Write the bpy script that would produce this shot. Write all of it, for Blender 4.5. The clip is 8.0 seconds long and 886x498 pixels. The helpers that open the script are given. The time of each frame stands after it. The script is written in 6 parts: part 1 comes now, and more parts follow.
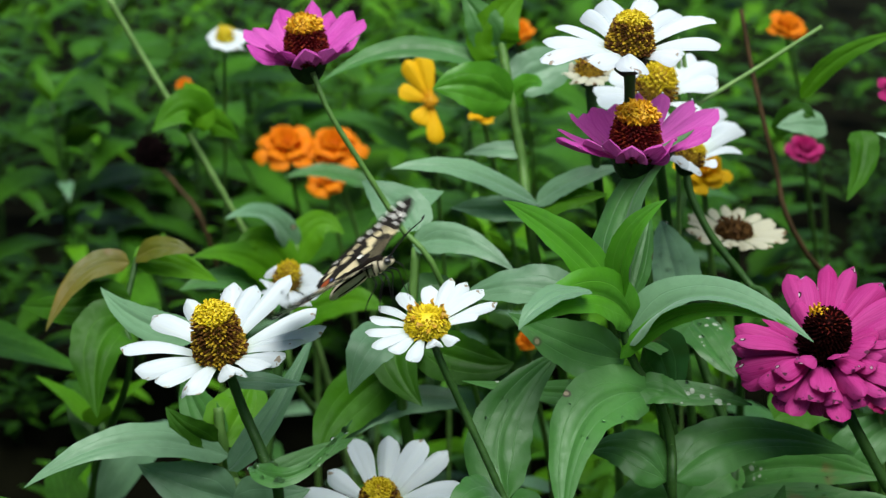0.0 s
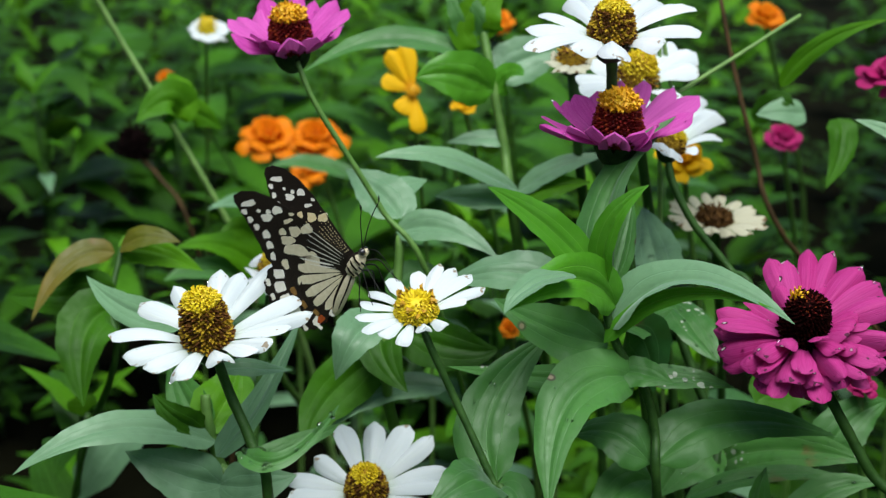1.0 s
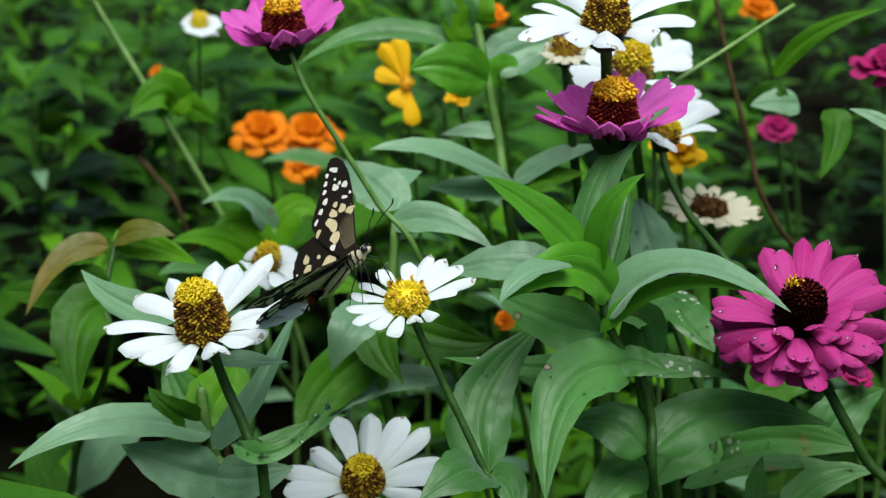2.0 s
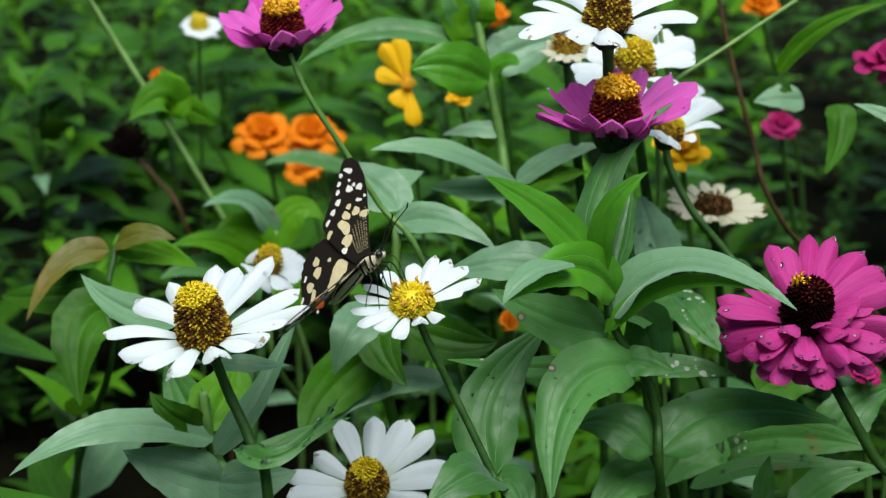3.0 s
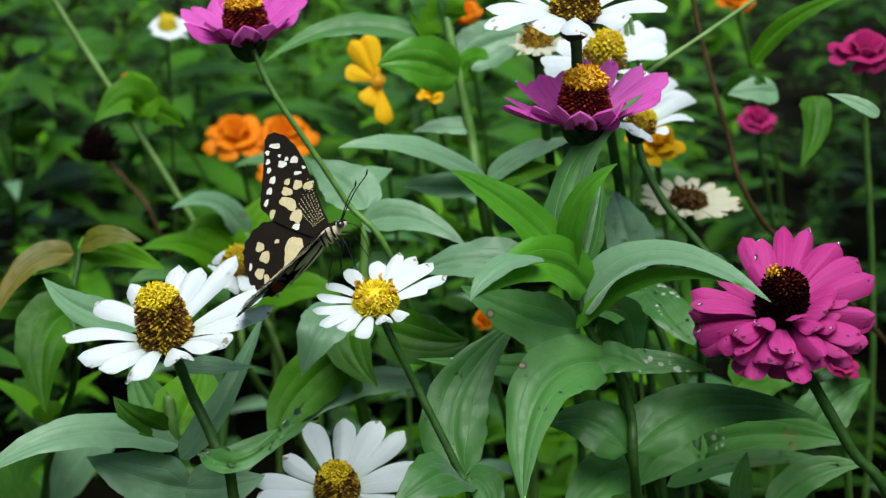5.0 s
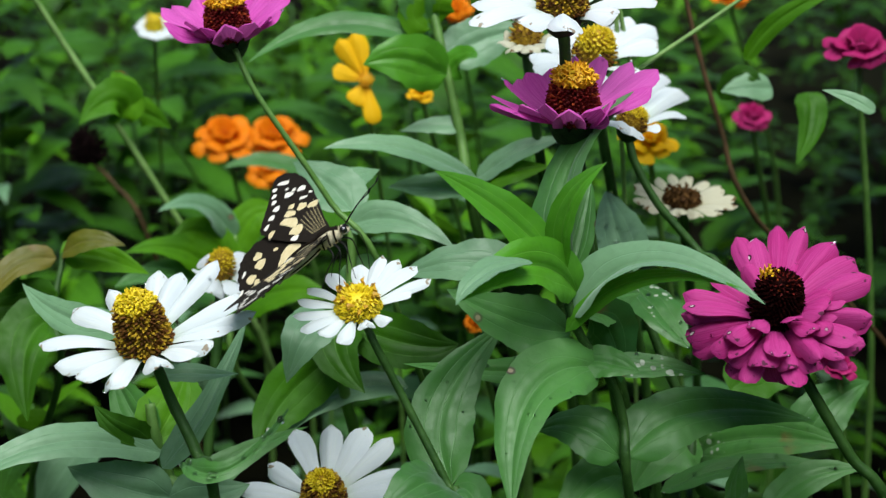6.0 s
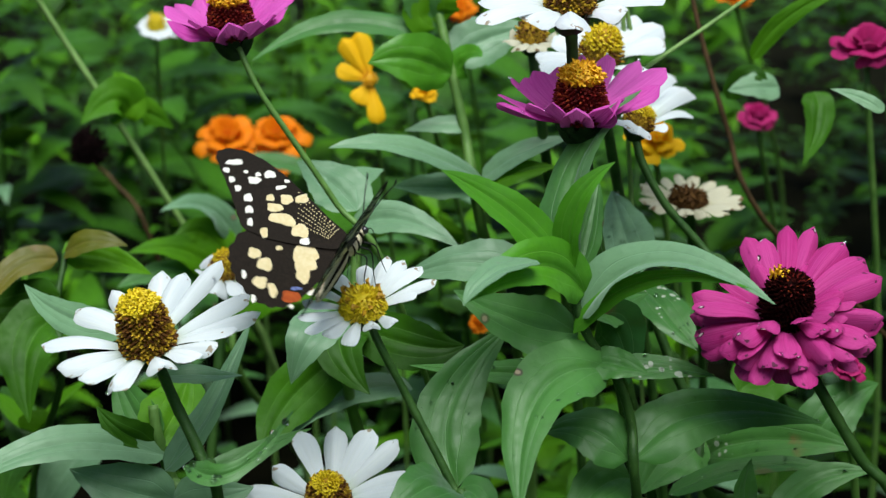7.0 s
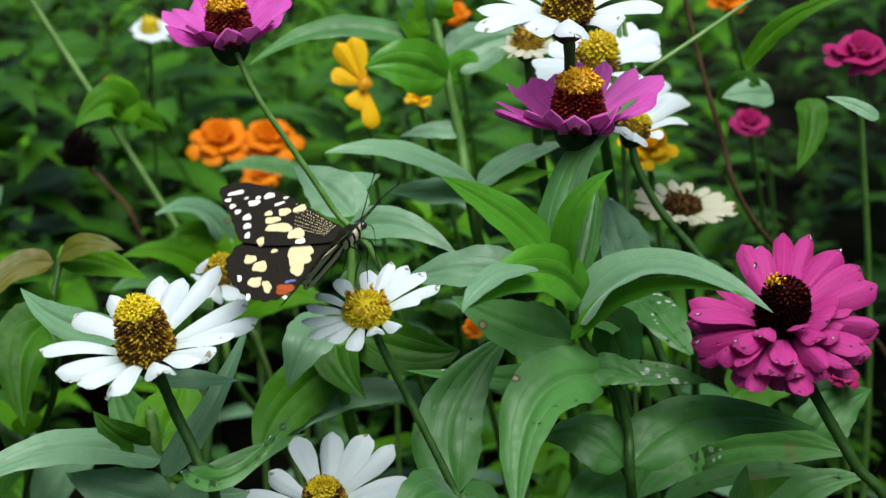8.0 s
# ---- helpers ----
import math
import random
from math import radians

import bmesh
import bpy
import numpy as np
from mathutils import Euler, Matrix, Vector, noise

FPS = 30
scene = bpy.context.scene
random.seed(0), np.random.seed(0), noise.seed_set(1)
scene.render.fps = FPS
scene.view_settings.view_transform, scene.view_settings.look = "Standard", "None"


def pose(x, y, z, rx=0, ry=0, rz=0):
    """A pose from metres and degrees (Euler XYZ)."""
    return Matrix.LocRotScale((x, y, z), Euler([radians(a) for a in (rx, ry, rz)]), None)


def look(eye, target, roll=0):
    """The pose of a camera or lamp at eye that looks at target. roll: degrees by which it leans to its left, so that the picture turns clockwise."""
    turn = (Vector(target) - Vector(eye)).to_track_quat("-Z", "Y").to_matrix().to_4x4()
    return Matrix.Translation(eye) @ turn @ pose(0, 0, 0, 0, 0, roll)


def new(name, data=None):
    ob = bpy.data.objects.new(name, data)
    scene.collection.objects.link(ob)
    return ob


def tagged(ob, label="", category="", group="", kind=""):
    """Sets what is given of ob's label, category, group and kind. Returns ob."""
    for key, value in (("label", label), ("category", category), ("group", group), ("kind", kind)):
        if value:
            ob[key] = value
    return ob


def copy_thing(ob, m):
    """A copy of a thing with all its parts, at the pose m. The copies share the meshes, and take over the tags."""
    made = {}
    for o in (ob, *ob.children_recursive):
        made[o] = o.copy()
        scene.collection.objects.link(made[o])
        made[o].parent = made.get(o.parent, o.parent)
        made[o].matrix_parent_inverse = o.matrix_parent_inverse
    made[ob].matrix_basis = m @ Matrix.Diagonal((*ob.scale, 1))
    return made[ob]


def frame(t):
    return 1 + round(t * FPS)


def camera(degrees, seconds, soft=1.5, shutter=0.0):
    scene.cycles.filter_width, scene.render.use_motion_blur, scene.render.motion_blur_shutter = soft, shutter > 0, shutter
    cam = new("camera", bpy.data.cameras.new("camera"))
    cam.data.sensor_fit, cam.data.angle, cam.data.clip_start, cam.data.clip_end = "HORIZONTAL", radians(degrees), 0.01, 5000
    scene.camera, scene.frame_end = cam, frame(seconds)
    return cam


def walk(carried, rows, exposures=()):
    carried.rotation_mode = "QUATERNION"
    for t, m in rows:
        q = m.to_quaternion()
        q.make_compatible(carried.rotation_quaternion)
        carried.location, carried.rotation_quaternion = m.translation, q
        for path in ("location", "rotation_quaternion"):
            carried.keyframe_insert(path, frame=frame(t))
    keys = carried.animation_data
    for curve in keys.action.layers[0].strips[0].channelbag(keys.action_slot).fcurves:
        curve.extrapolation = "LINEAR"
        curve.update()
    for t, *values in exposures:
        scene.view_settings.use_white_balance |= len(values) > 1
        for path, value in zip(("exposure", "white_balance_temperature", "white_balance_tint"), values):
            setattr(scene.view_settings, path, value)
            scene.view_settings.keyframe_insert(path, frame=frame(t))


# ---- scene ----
cam = camera(32.6, 8.0, soft=1.3, shutter=0.4)
PATH = [
    (0, (0.033, -0.501, 0.701), (-0.047, 1.386, 0.044), 0.9),
    (0.5, (0.033, -0.503, 0.699), (-0.029, 1.386, 0.044), 0.8),
    (1, (0.031, -0.507, 0.7), (-0.021, 1.378, 0.036), 0.9),
    (1.5, (0.03, -0.509, 0.699), (-0.016, 1.375, 0.031), 0.9),
    (3, (0.031, -0.502, 0.696), (-0.018, 1.383, 0.028), 0.0),
    (3.5, (0.029, -0.502, 0.696), (-0.028, 1.382, 0.025), -0.1),
    (4, (0.03, -0.501, 0.695), (-0.016, 1.384, 0.029), -0.2),
    (4.5, (0.033, -0.498, 0.692), (0.001, 1.389, 0.03), -0.3),
    (6, (0.041, -0.479, 0.686), (0.015, 1.407, 0.023), -1.0),
    (6.5, (0.041, -0.477, 0.685), (0.017, 1.412, 0.026), -1.0),
    (7, (0.039, -0.474, 0.684), (0.012, 1.413, 0.022), -1.0),
    (7.5, (0.038, -0.473, 0.684), (0.014, 1.414, 0.02), -0.8),
    (8, (0.035, -0.475, 0.686), (0.026, 1.413, 0.026), -0.6),
]
walk(cam, [(t, look(eye, target, roll)) for t, eye, target, roll in PATH])
cam.data.dof.use_dof = True
cam.data.dof.focus_distance = 0.54
cam.data.dof.aperture_fstop = 15

# ---- light: an overcast sky, no hard sun ----
world = bpy.data.worlds.new("sky")
scene.world = world
world.use_nodes = True
wn = world.node_tree
sky = wn.nodes.new("ShaderNodeTexSky")
sky.sky_type, sky.sun_disc = "NISHITA", False
sky.sun_elevation, sky.sun_rotation = radians(71), radians(165)
sky.dust_density = 1.5
wn.nodes["Background"].inputs["Strength"].default_value = 0.05
wn.links.new(sky.outputs[0], wn.nodes["Background"].inputs["Color"])
sun_data = bpy.data.lights.new("sun", "SUN")
sun_data.energy, sun_data.angle, sun_data.color = 2.45, radians(50), (0.96, 1.0, 0.99)
sun = new("sun", sun_data)
sun.matrix_world = look((0.25, -0.9, 3.1), (0, 0, 0.4))
scene.view_settings.exposure = 1.18


# ---- materials ----
class Nodes:
    """A short way to write node trees."""

    def __init__(self, name):
        self.mat = bpy.data.materials.new(name)
        self.mat.use_nodes = True
        self.tree = self.mat.node_tree
        self.bsdf = self.tree.nodes["Principled BSDF"]
        self.out = self.tree.nodes["Material Output"]

    def add(self, kind, **inputs):
        node = self.tree.nodes.new("ShaderNode" + kind)
        for key, value in inputs.items():
            self.put(node.inputs[key.replace("_", " ")], value)
        return node

    def put(self, socket, value):
        if isinstance(value, bpy.types.NodeSocket):
            self.tree.links.new(value, socket)
        elif isinstance(value, tuple) and len(value) == 3 and socket.type == "RGBA":
            socket.default_value = (*value, 1)
        else:
            socket.default_value = value

    def math(self, op, a, b=0.0, c=0.0):
        node = self.tree.nodes.new("ShaderNodeMath")
        node.operation = op
        for i, v in enumerate((a, b, c)):
            self.put(node.inputs[i], v)
        return node.outputs[0]

    def mix(self, fac, a, b, blend="MIX"):
        node = self.tree.nodes.new("ShaderNodeMix")
        node.data_type, node.blend_type = "RGBA", blend
        self.put(node.inputs[0], fac)
        self.put(node.inputs[6], a)
        self.put(node.inputs[7], b)
        return node.outputs[2]

    def step(self, value, lo, hi, to0=0.0, to1=1.0):
        node = self.tree.nodes.new("ShaderNodeMapRange")
        node.interpolation_type = "SMOOTHSTEP"
        for i, v in enumerate((value, lo, hi, to0, to1)):
            self.put(node.inputs[i], v)
        return node.outputs[0]

    def noise(self, scale, detail=3.0, vector=None):
        node = self.add("TexNoise", Scale=scale, Detail=detail)
        if vector is not None:
            self.put(node.inputs["Vector"], vector)
        return node.outputs[0]

    def coords(self):
        return self.tree.nodes.new("ShaderNodeTexCoord")

    def bump(self, height, strength, distance=0.001):
        node = self.add("Bump", Strength=strength, Distance=distance, Height=height)
        self.put(self.bsdf.inputs["Normal"], node.outputs[0])
        return node.outputs[0]

    def thin(self, colour, share, normal=None):
        """Lets light through a thin blade."""
        tl = self.add("BsdfTranslucent", Color=colour)
        if normal is not None:
            self.put(tl.inputs["Normal"], normal)
        mx = self.add("MixShader", Fac=share)
        self.put(mx.inputs[1], self.bsdf.outputs[0])
        self.put(mx.inputs[2], tl.outputs[0])
        self.put(self.out.inputs["Surface"], mx.outputs[0])


def leaf_material(name, dark, light, vein, rough=0.42, specks=0.0, through_share=0.22, gloss=0.5, brown=0.0, holes=0.0, fuzz=0.0):
    n = Nodes(name)
    c = n.coords()
    rnd = n.math("FRACT", n.math("ADD", n.tree.nodes.new("ShaderNodeObjectInfo").outputs["Random"], n.tree.nodes.new("ShaderNodeNewGeometry").outputs["Random Per Island"]))
    uv = n.add("SeparateXYZ", Vector=c.outputs["UV"])
    u, v = uv.outputs[0], uv.outputs[1]
    au = n.math("ABSOLUTE", n.math("SUBTRACT", u, 0.5))
    big = n.noise(14.0, 3.0, c.outputs["Object"])
    fine = n.noise(260.0, 4.0, c.outputs["Object"])
    base = n.mix(n.math("ADD", n.math("MULTIPLY", n.step(big, 0.3, 0.7), 0.55), n.math("MULTIPLY", rnd, 0.45)), dark, light)
    base = n.mix(n.step(fine, 0.45, 0.8, 0.0, 0.22), base, tuple(0.55 * x for x in dark))
    mid = n.step(au, 0.004, 0.018, 1.0, 0.0)
    # two side veins that leave the midrib at the base and follow the margin
    arc = n.math("ADD", 0.05, n.math("MULTIPLY", n.step(v, -0.05, 0.32), 0.18))
    off = n.math("ABSOLUTE", n.math("SUBTRACT", au, arc))
    side = n.step(off, 0.003, 0.014, 0.75, 0.0)
    # net of cross veins
    vor = n.tree.nodes.new("ShaderNodeTexVoronoi")
    vor.feature = "DISTANCE_TO_EDGE"
    mp = n.add("Mapping", Vector=c.outputs["UV"], Scale=(6.0, 30.0, 1.0))
    n.put(vor.inputs["Vector"], mp.outputs[0])
    vor.inputs["Scale"].default_value = 1.0
    net = n.step(vor.outputs["Distance"], 0.01, 0.07, 0.03, 0.0)
    veins = n.math("MAXIMUM", n.math("MAXIMUM", mid, side), net)
    base = n.mix(n.math("MULTIPLY", veins, 0.42), base, vein)
    if specks:
        sp = n.tree.nodes.new("ShaderNodeTexVoronoi")
        n.put(sp.inputs["Vector"], c.outputs["Object"])
        sp.inputs["Scale"].default_value = 290.0
        size = n.math("MULTIPLY", n.step(n.noise(38.0, 2.0, c.outputs["Object"]), 0.45, 0.75), 0.42 * specks)
        dot = n.step(n.math("SUBTRACT", sp.outputs["Distance"], size), -0.10, 0.02, 0.85, 0.0)
        base = n.mix(dot, base, (0.42, 0.46, 0.36))
    if holes:
        # small round dead spots, tan inside a dark rim
        sp = n.tree.nodes.new("ShaderNodeTexVoronoi")
        n.put(sp.inputs["Vector"], c.outputs["Object"])
        sp.inputs["Scale"].default_value = 95.0
        rare = n.step(n.add("SeparateXYZ", Vector=sp.outputs["Color"]).outputs[0], 1.0 - holes, 1.01 - holes)
        d = n.math("ADD", sp.outputs["Distance"], n.math("MULTIPLY", n.math("SUBTRACT", fine, 0.5), 0.12))
        base = n.mix(n.math("MULTIPLY", rare, n.step(d, 0.15, 0.21, 1.0, 0.0)), base, (0.035, 0.022, 0.010))
        base = n.mix(n.math("MULTIPLY", rare, n.step(d, 0.08, 0.13, 1.0, 0.0)), base, (0.26, 0.21, 0.12))
    if brown:
        bl = n.step(n.noise(45.0, 4.0, c.outputs["Object"]), 0.62 - 0.1 * brown, 0.70, 0.0, 0.8)
        base = n.mix(bl, base, (0.16, 0.09, 0.03))
    n.put(n.bsdf.inputs["Base Color"], base)
    n.put(n.bsdf.inputs["Roughness"], n.step(fine, 0.3, 0.7, rough - 0.07, rough + 0.1))
    n.bsdf.inputs["Specular IOR Level"].default_value = gloss
    # fine pale hairs, tinted cool to stand in for sky sheen too
    n.bsdf.inputs["Sheen Weight"].default_value = fuzz
    n.bsdf.inputs["Sheen Roughness"].default_value = 0.45
    n.bsdf.inputs["Sheen Tint"].default_value = (0.86, 0.95, 1.0, 1)
    blister = n.noise(170.0, 2.0, c.outputs["Object"])
    h = n.math("ADD", n.math("ADD", n.math("MULTIPLY", veins, -0.35), n.math("MULTIPLY", fine, 0.35)), n.math("MULTIPLY", blister, 0.6))
    nm = n.bump(h, 0.45, 0.0011)
    n.thin(n.mix(0.5, base, (0.15, 0.40, 0.02), "MIX"), through_share, nm)
    return n.mat


def petal_material(name, tip, base_col, streak, rough=0.55, spots=0.0, share=0.3, spot_col=(0.16, 0.10, 0.05), rings=0.0, vary=0.35):
    n = Nodes(name)
    c = n.coords()
    rnd = n.tree.nodes.new("ShaderNodeObjectInfo").outputs["Random"]
    uv = n.add("SeparateXYZ", Vector=c.outputs["UV"])
    lines = n.add("Mapping", Vector=c.outputs["UV"], Scale=(34.0, 1.2, 1.0))
    ribs = n.noise(1.0, 2.0, lines.outputs[0])
    cloud = n.noise(60.0, 3.0, c.outputs["Object"])
    col = n.mix(n.step(uv.outputs[1], 0.0, 0.32), base_col, tip)
    col = n.mix(n.step(ribs, 0.42, 0.70, 0.0, 0.65), col, streak)
    col = n.mix(n.step(ribs, 0.5, 0.25, 0.0, 0.45), col, base_col)
    col = n.mix(n.math("MULTIPLY", rnd, vary), col, streak)
    col = n.mix(n.step(cloud, 0.45, 0.8, 0.0, 0.18), col, streak)
    if spots:
        edge = n.step(uv.outputs[1], 0.55, 0.95)
        s = n.step(n.math("MULTIPLY", n.noise(330.0, 2.0, c.outputs["Object"]), n.math("ADD", 0.6, n.math("MULTIPLY", edge, 0.42))),
                   0.62 - 0.06 * spots, 0.66 - 0.05 * spots)
        col = n.mix(s, col, spot_col)
    if rings:
        # round dead spots, pale inside a dark ring
        sp = n.tree.nodes.new("ShaderNodeTexVoronoi")
        sp.voronoi_dimensions = "2D"
        shift = n.add("CombineXYZ", X=n.math("MULTIPLY", rnd, 57.0), Y=n.math("MULTIPLY", rnd, 91.0))
        mp = n.add("Mapping", Vector=c.outputs["UV"], Scale=(1.25, 2.6, 1.0), Location=shift.outputs[0])
        n.put(sp.inputs["Vector"], mp.outputs[0])
        sp.inputs["Scale"].default_value = 1.0
        rare = n.step(n.add("SeparateXYZ", Vector=sp.outputs["Color"]).outputs[0], 0.75, 0.77)
        d = sp.outputs["Distance"]
        col = n.mix(n.math("MULTIPLY", rare, n.step(d, 0.12, 0.16, 1.0, 0.0)), col, (0.05, 0.008, 0.02))
        col = n.mix(n.math("MULTIPLY", rare, n.step(d, 0.06, 0.095, 1.0, 0.0)), col, (0.56, 0.47, 0.48))
    n.put(n.bsdf.inputs["Base Color"], col)
    n.bsdf.inputs["Roughness"].default_value = rough
    n.bsdf.inputs["Specular IOR Level"].default_value = 0.12
    nm = n.bump(n.math("ADD", ribs, n.math("MULTIPLY", cloud, 0.3)), 0.35, 0.0008)
    n.thin(col, share, nm)
    return n.mat


def plain_material(name, a, b, scale=200.0, rough=0.6, bump=0.4, gloss=0.4, share=0.0, sheen=0.0):
    n = Nodes(name)
    c = n.coords()
    rnd = n.tree.nodes.new("ShaderNodeNewGeometry").outputs["Random Per Island"]
    t = n.math("ADD", n.math("MULTIPLY", n.step(n.noise(scale, 4.0, c.outputs["Object"]), 0.3, 0.7), 0.6), n.math("MULTIPLY", rnd, 0.4))
    col = n.mix(t, a, b)
    n.put(n.bsdf.inputs["Base Color"], col)
    n.bsdf.inputs["Roughness"].default_value = rough
    n.bsdf.inputs["Specular IOR Level"].default_value = gloss
    n.bsdf.inputs["Sheen Weight"].default_value = sheen
    nm = n.bump(n.noise(scale * 3, 3.0, c.outputs["Object"]), bump, 0.0006)
    if share:
        n.thin(col, share, nm)
    return n.mat


def scale_material(name, dark, middle, light, share):
    """Overlapping scales of a flower's cone: most dark, some with bright tips."""
    n = Nodes(name)
    c = n.coords()
    rnd = n.tree.nodes.new("ShaderNodeNewGeometry").outputs["Random Per Island"]
    col = n.mix(n.step(n.noise(600.0, 3.0, c.outputs["Object"]), 0.3, 0.7), dark, middle)
    col = n.mix(n.step(rnd, share - 0.08, share + 0.12), col, light)
    n.put(n.bsdf.inputs["Base Color"], col)
    n.bsdf.inputs["Roughness"].default_value = 0.7
    n.bsdf.inputs["Specular IOR Level"].default_value = 0.15
    n.bump(n.noise(1500.0, 3.0, c.outputs["Object"]), 0.5, 0.0006)
    return n.mat


LEAF = leaf_material("zinnia_leaf", (0.016, 0.080, 0.010), (0.056, 0.195, 0.028), (0.10, 0.25, 0.07), gloss=0.5, rough=0.50, holes=0.07, fuzz=0.22)
LEAF_DARK = leaf_material("old_leaf", (0.006, 0.046, 0.009), (0.026, 0.118, 0.023), (0.08, 0.19, 0.06), rough=0.50, gloss=0.28, brown=0.2, holes=0.14, fuzz=0.15)
# pale bluish base colour stands in for the sky's sheen on leaves
LEAF_SHEEN = leaf_material("sky_sheen_leaf", (0.078, 0.190, 0.084), (0.170, 0.325, 0.162), (0.19, 0.37, 0.20), rough=0.50, gloss=0.6, holes=0.04, fuzz=0.3)
LEAF_SPOT = leaf_material("spotted_leaf", (0.020, 0.100, 0.010), (0.058, 0.190, 0.030), (0.12, 0.24, 0.08), rough=0.46, specks=1.05, brown=0.2, gloss=0.42, fuzz=0.2)
LEAF_YOUNG = leaf_material("young_leaf", (0.045, 0.200, 0.008), (0.088, 0.300, 0.016), (0.17, 0.40, 0.06), rough=0.40, through_share=0.34, gloss=0.40)
# dark end deepened so the colour also carries shade between leaves
LEAF_SHADED = leaf_material("shaded_bed_leaf", (0.003, 0.020, 0.001), (0.044, 0.155, 0.005), (0.08, 0.20, 0.03), rough=0.5, gloss=0.14, through_share=0.10)
LEAF_LIME = leaf_material("bright_bed_leaf", (0.026, 0.115, 0.002), (0.090, 0.255, 0.005), (0.13, 0.29, 0.03), rough=0.5, through_share=0.2, gloss=0.14)
LEAF_BROWN = leaf_material("withering_leaf", (0.060, 0.095, 0.008), (0.20, 0.120, 0.012), (0.2, 0.17, 0.07), rough=0.5, brown=0.4, gloss=0.3)
WHITE = petal_material("white_petal", (0.74, 0.78, 0.79), (0.56, 0.66, 0.46), (0.60, 0.67, 0.70), spots=0.03, spot_col=(0.34, 0.28, 0.20))
WHITE_OLD = petal_material("cream_petal", (0.58, 0.57, 0.44), (0.42, 0.40, 0.20), (0.42, 0.38, 0.24), spots=0.6)
PURPLE = petal_material("purple_petal", (0.46, 0.028, 0.29), (0.26, 0.008, 0.13), (0.70, 0.16, 0.52), spots=0.0, share=0.25, vary=0.5)
PINK = petal_material("pink_petal", (0.38, 0.015, 0.150), (0.13, 0.003, 0.040), (0.50, 0.065, 0.27), spots=0.05, share=0.2, spot_col=(0.10, 0.02, 0.05), rings=1.0, vary=0.45)
CRIMSON = petal_material("crimson_petal", (0.32, 0.006, 0.085), (0.11, 0.002, 0.025), (0.44, 0.03, 0.16), share=0.2, vary=0.5)
YELLOW = petal_material("yellow_petal", (0.80, 0.43, 0.004), (0.62, 0.22, 0.003), (0.82, 0.50, 0.01))
ORANGE = petal_material("orange_petal", (0.74, 0.185, 0.003), (0.55, 0.085, 0.002), (0.78, 0.26, 0.005))
CONE_OLIVE = scale_material("cone_scales", (0.055, 0.018, 0.005), (0.17, 0.070, 0.010), (0.46, 0.29, 0.02), 0.55)
CONE_RED = plain_material("red_cone_scales", (0.002, 0.0003, 0.0003), (0.016, 0.0014, 0.001), 500.0, 0.8, 0.5, 0.04)
FLORET_YELLOW = plain_material("yellow_florets", (0.56, 0.38, 0.004), (0.82, 0.66, 0.014), 300.0, 0.55, 0.3, share=0.15)
FLORET_ORANGE = plain_material("orange_florets", (0.66, 0.28, 0.004), (0.84, 0.50, 0.010), 300.0, 0.55, 0.3, share=0.15)
CONE_CRIMSON = scale_material("crimson_cone_scales", (0.040, 0.002, 0.002), (0.17, 0.010, 0.006), (0.30, 0.050, 0.012), 0.85)
CONE_DRY = plain_material("dry_cone_scales", (0.030, 0.012, 0.004), (0.12, 0.06, 0.015), 500.0, 0.8, 0.5, 0.1)
FLORET_AMBER = plain_material("amber_florets", (0.30, 0.14, 0.003), (0.56, 0.32, 0.006), 300.0, 0.55, 0.3, share=0.1)
STEM = plain_material("hairy_stem", (0.010, 0.040, 0.006), (0.034, 0.090, 0.015), 150.0, 0.55, 0.6, 0.25)
STEM_LIGHT = plain_material("light_stem", (0.05, 0.13, 0.02), (0.11, 0.22, 0.045), 120.0, 0.5, 0.5, 0.3)
STEM_PALE = plain_material("pale_stalk", (0.10, 0.20, 0.045), (0.19, 0.32, 0.09), 120.0, 0.5, 0.5, 0.3)
STEM_BROWN = plain_material("dry_stem", (0.028, 0.020, 0.008), (0.075, 0.042, 0.016), 120.0, 0.8, 0.6, 0.15)
CALYX = plain_material("bracts", (0.006, 0.016, 0.004), (0.022, 0.045, 0.010), 200.0, 0.6, 0.5, 0.2)
SEED = plain_material("dry_seeds", (0.002, 0.001, 0.001), (0.008, 0.003, 0.003), 300.0, 0.9, 0.8, 0.05)
# near-black base colour stands in for deep shade between the plants
SOIL = plain_material("shade_dark_soil", (0.0018, 0.0022, 0.0008), (0.007, 0.007, 0.003), 18.0, 0.95, 1.0, 0.03)


def water_material():
    n = Nodes("water")
    n.bsdf.inputs["Base Color"].default_value = (1, 1, 1, 1)
    n.bsdf.inputs["Roughness"].default_value = 0.02
    n.bsdf.inputs["IOR"].default_value = 1.33
    n.bsdf.inputs["Transmission Weight"].default_value = 1.0
    return n.mat


WATER = water_material()


# ---- building helpers ----
def part(name, mesh_or_bm, material, parent=None, label=""):
    """Links a bmesh or mesh as one object under a thing or a part."""
    if isinstance(mesh_or_bm, bmesh.types.BMesh):
        me = bpy.data.meshes.new(name)
        mesh_or_bm.to_mesh(me)
        mesh_or_bm.free()
    else:
        me = mesh_or_bm
    if not me.materials:
        for m in (material if isinstance(material, (list, tuple)) else [material]):
            me.materials.append(m)
    ob = new(name, me)
    if parent is not None:
        ob.parent = parent
    if label:
        ob["label"] = label
    return ob


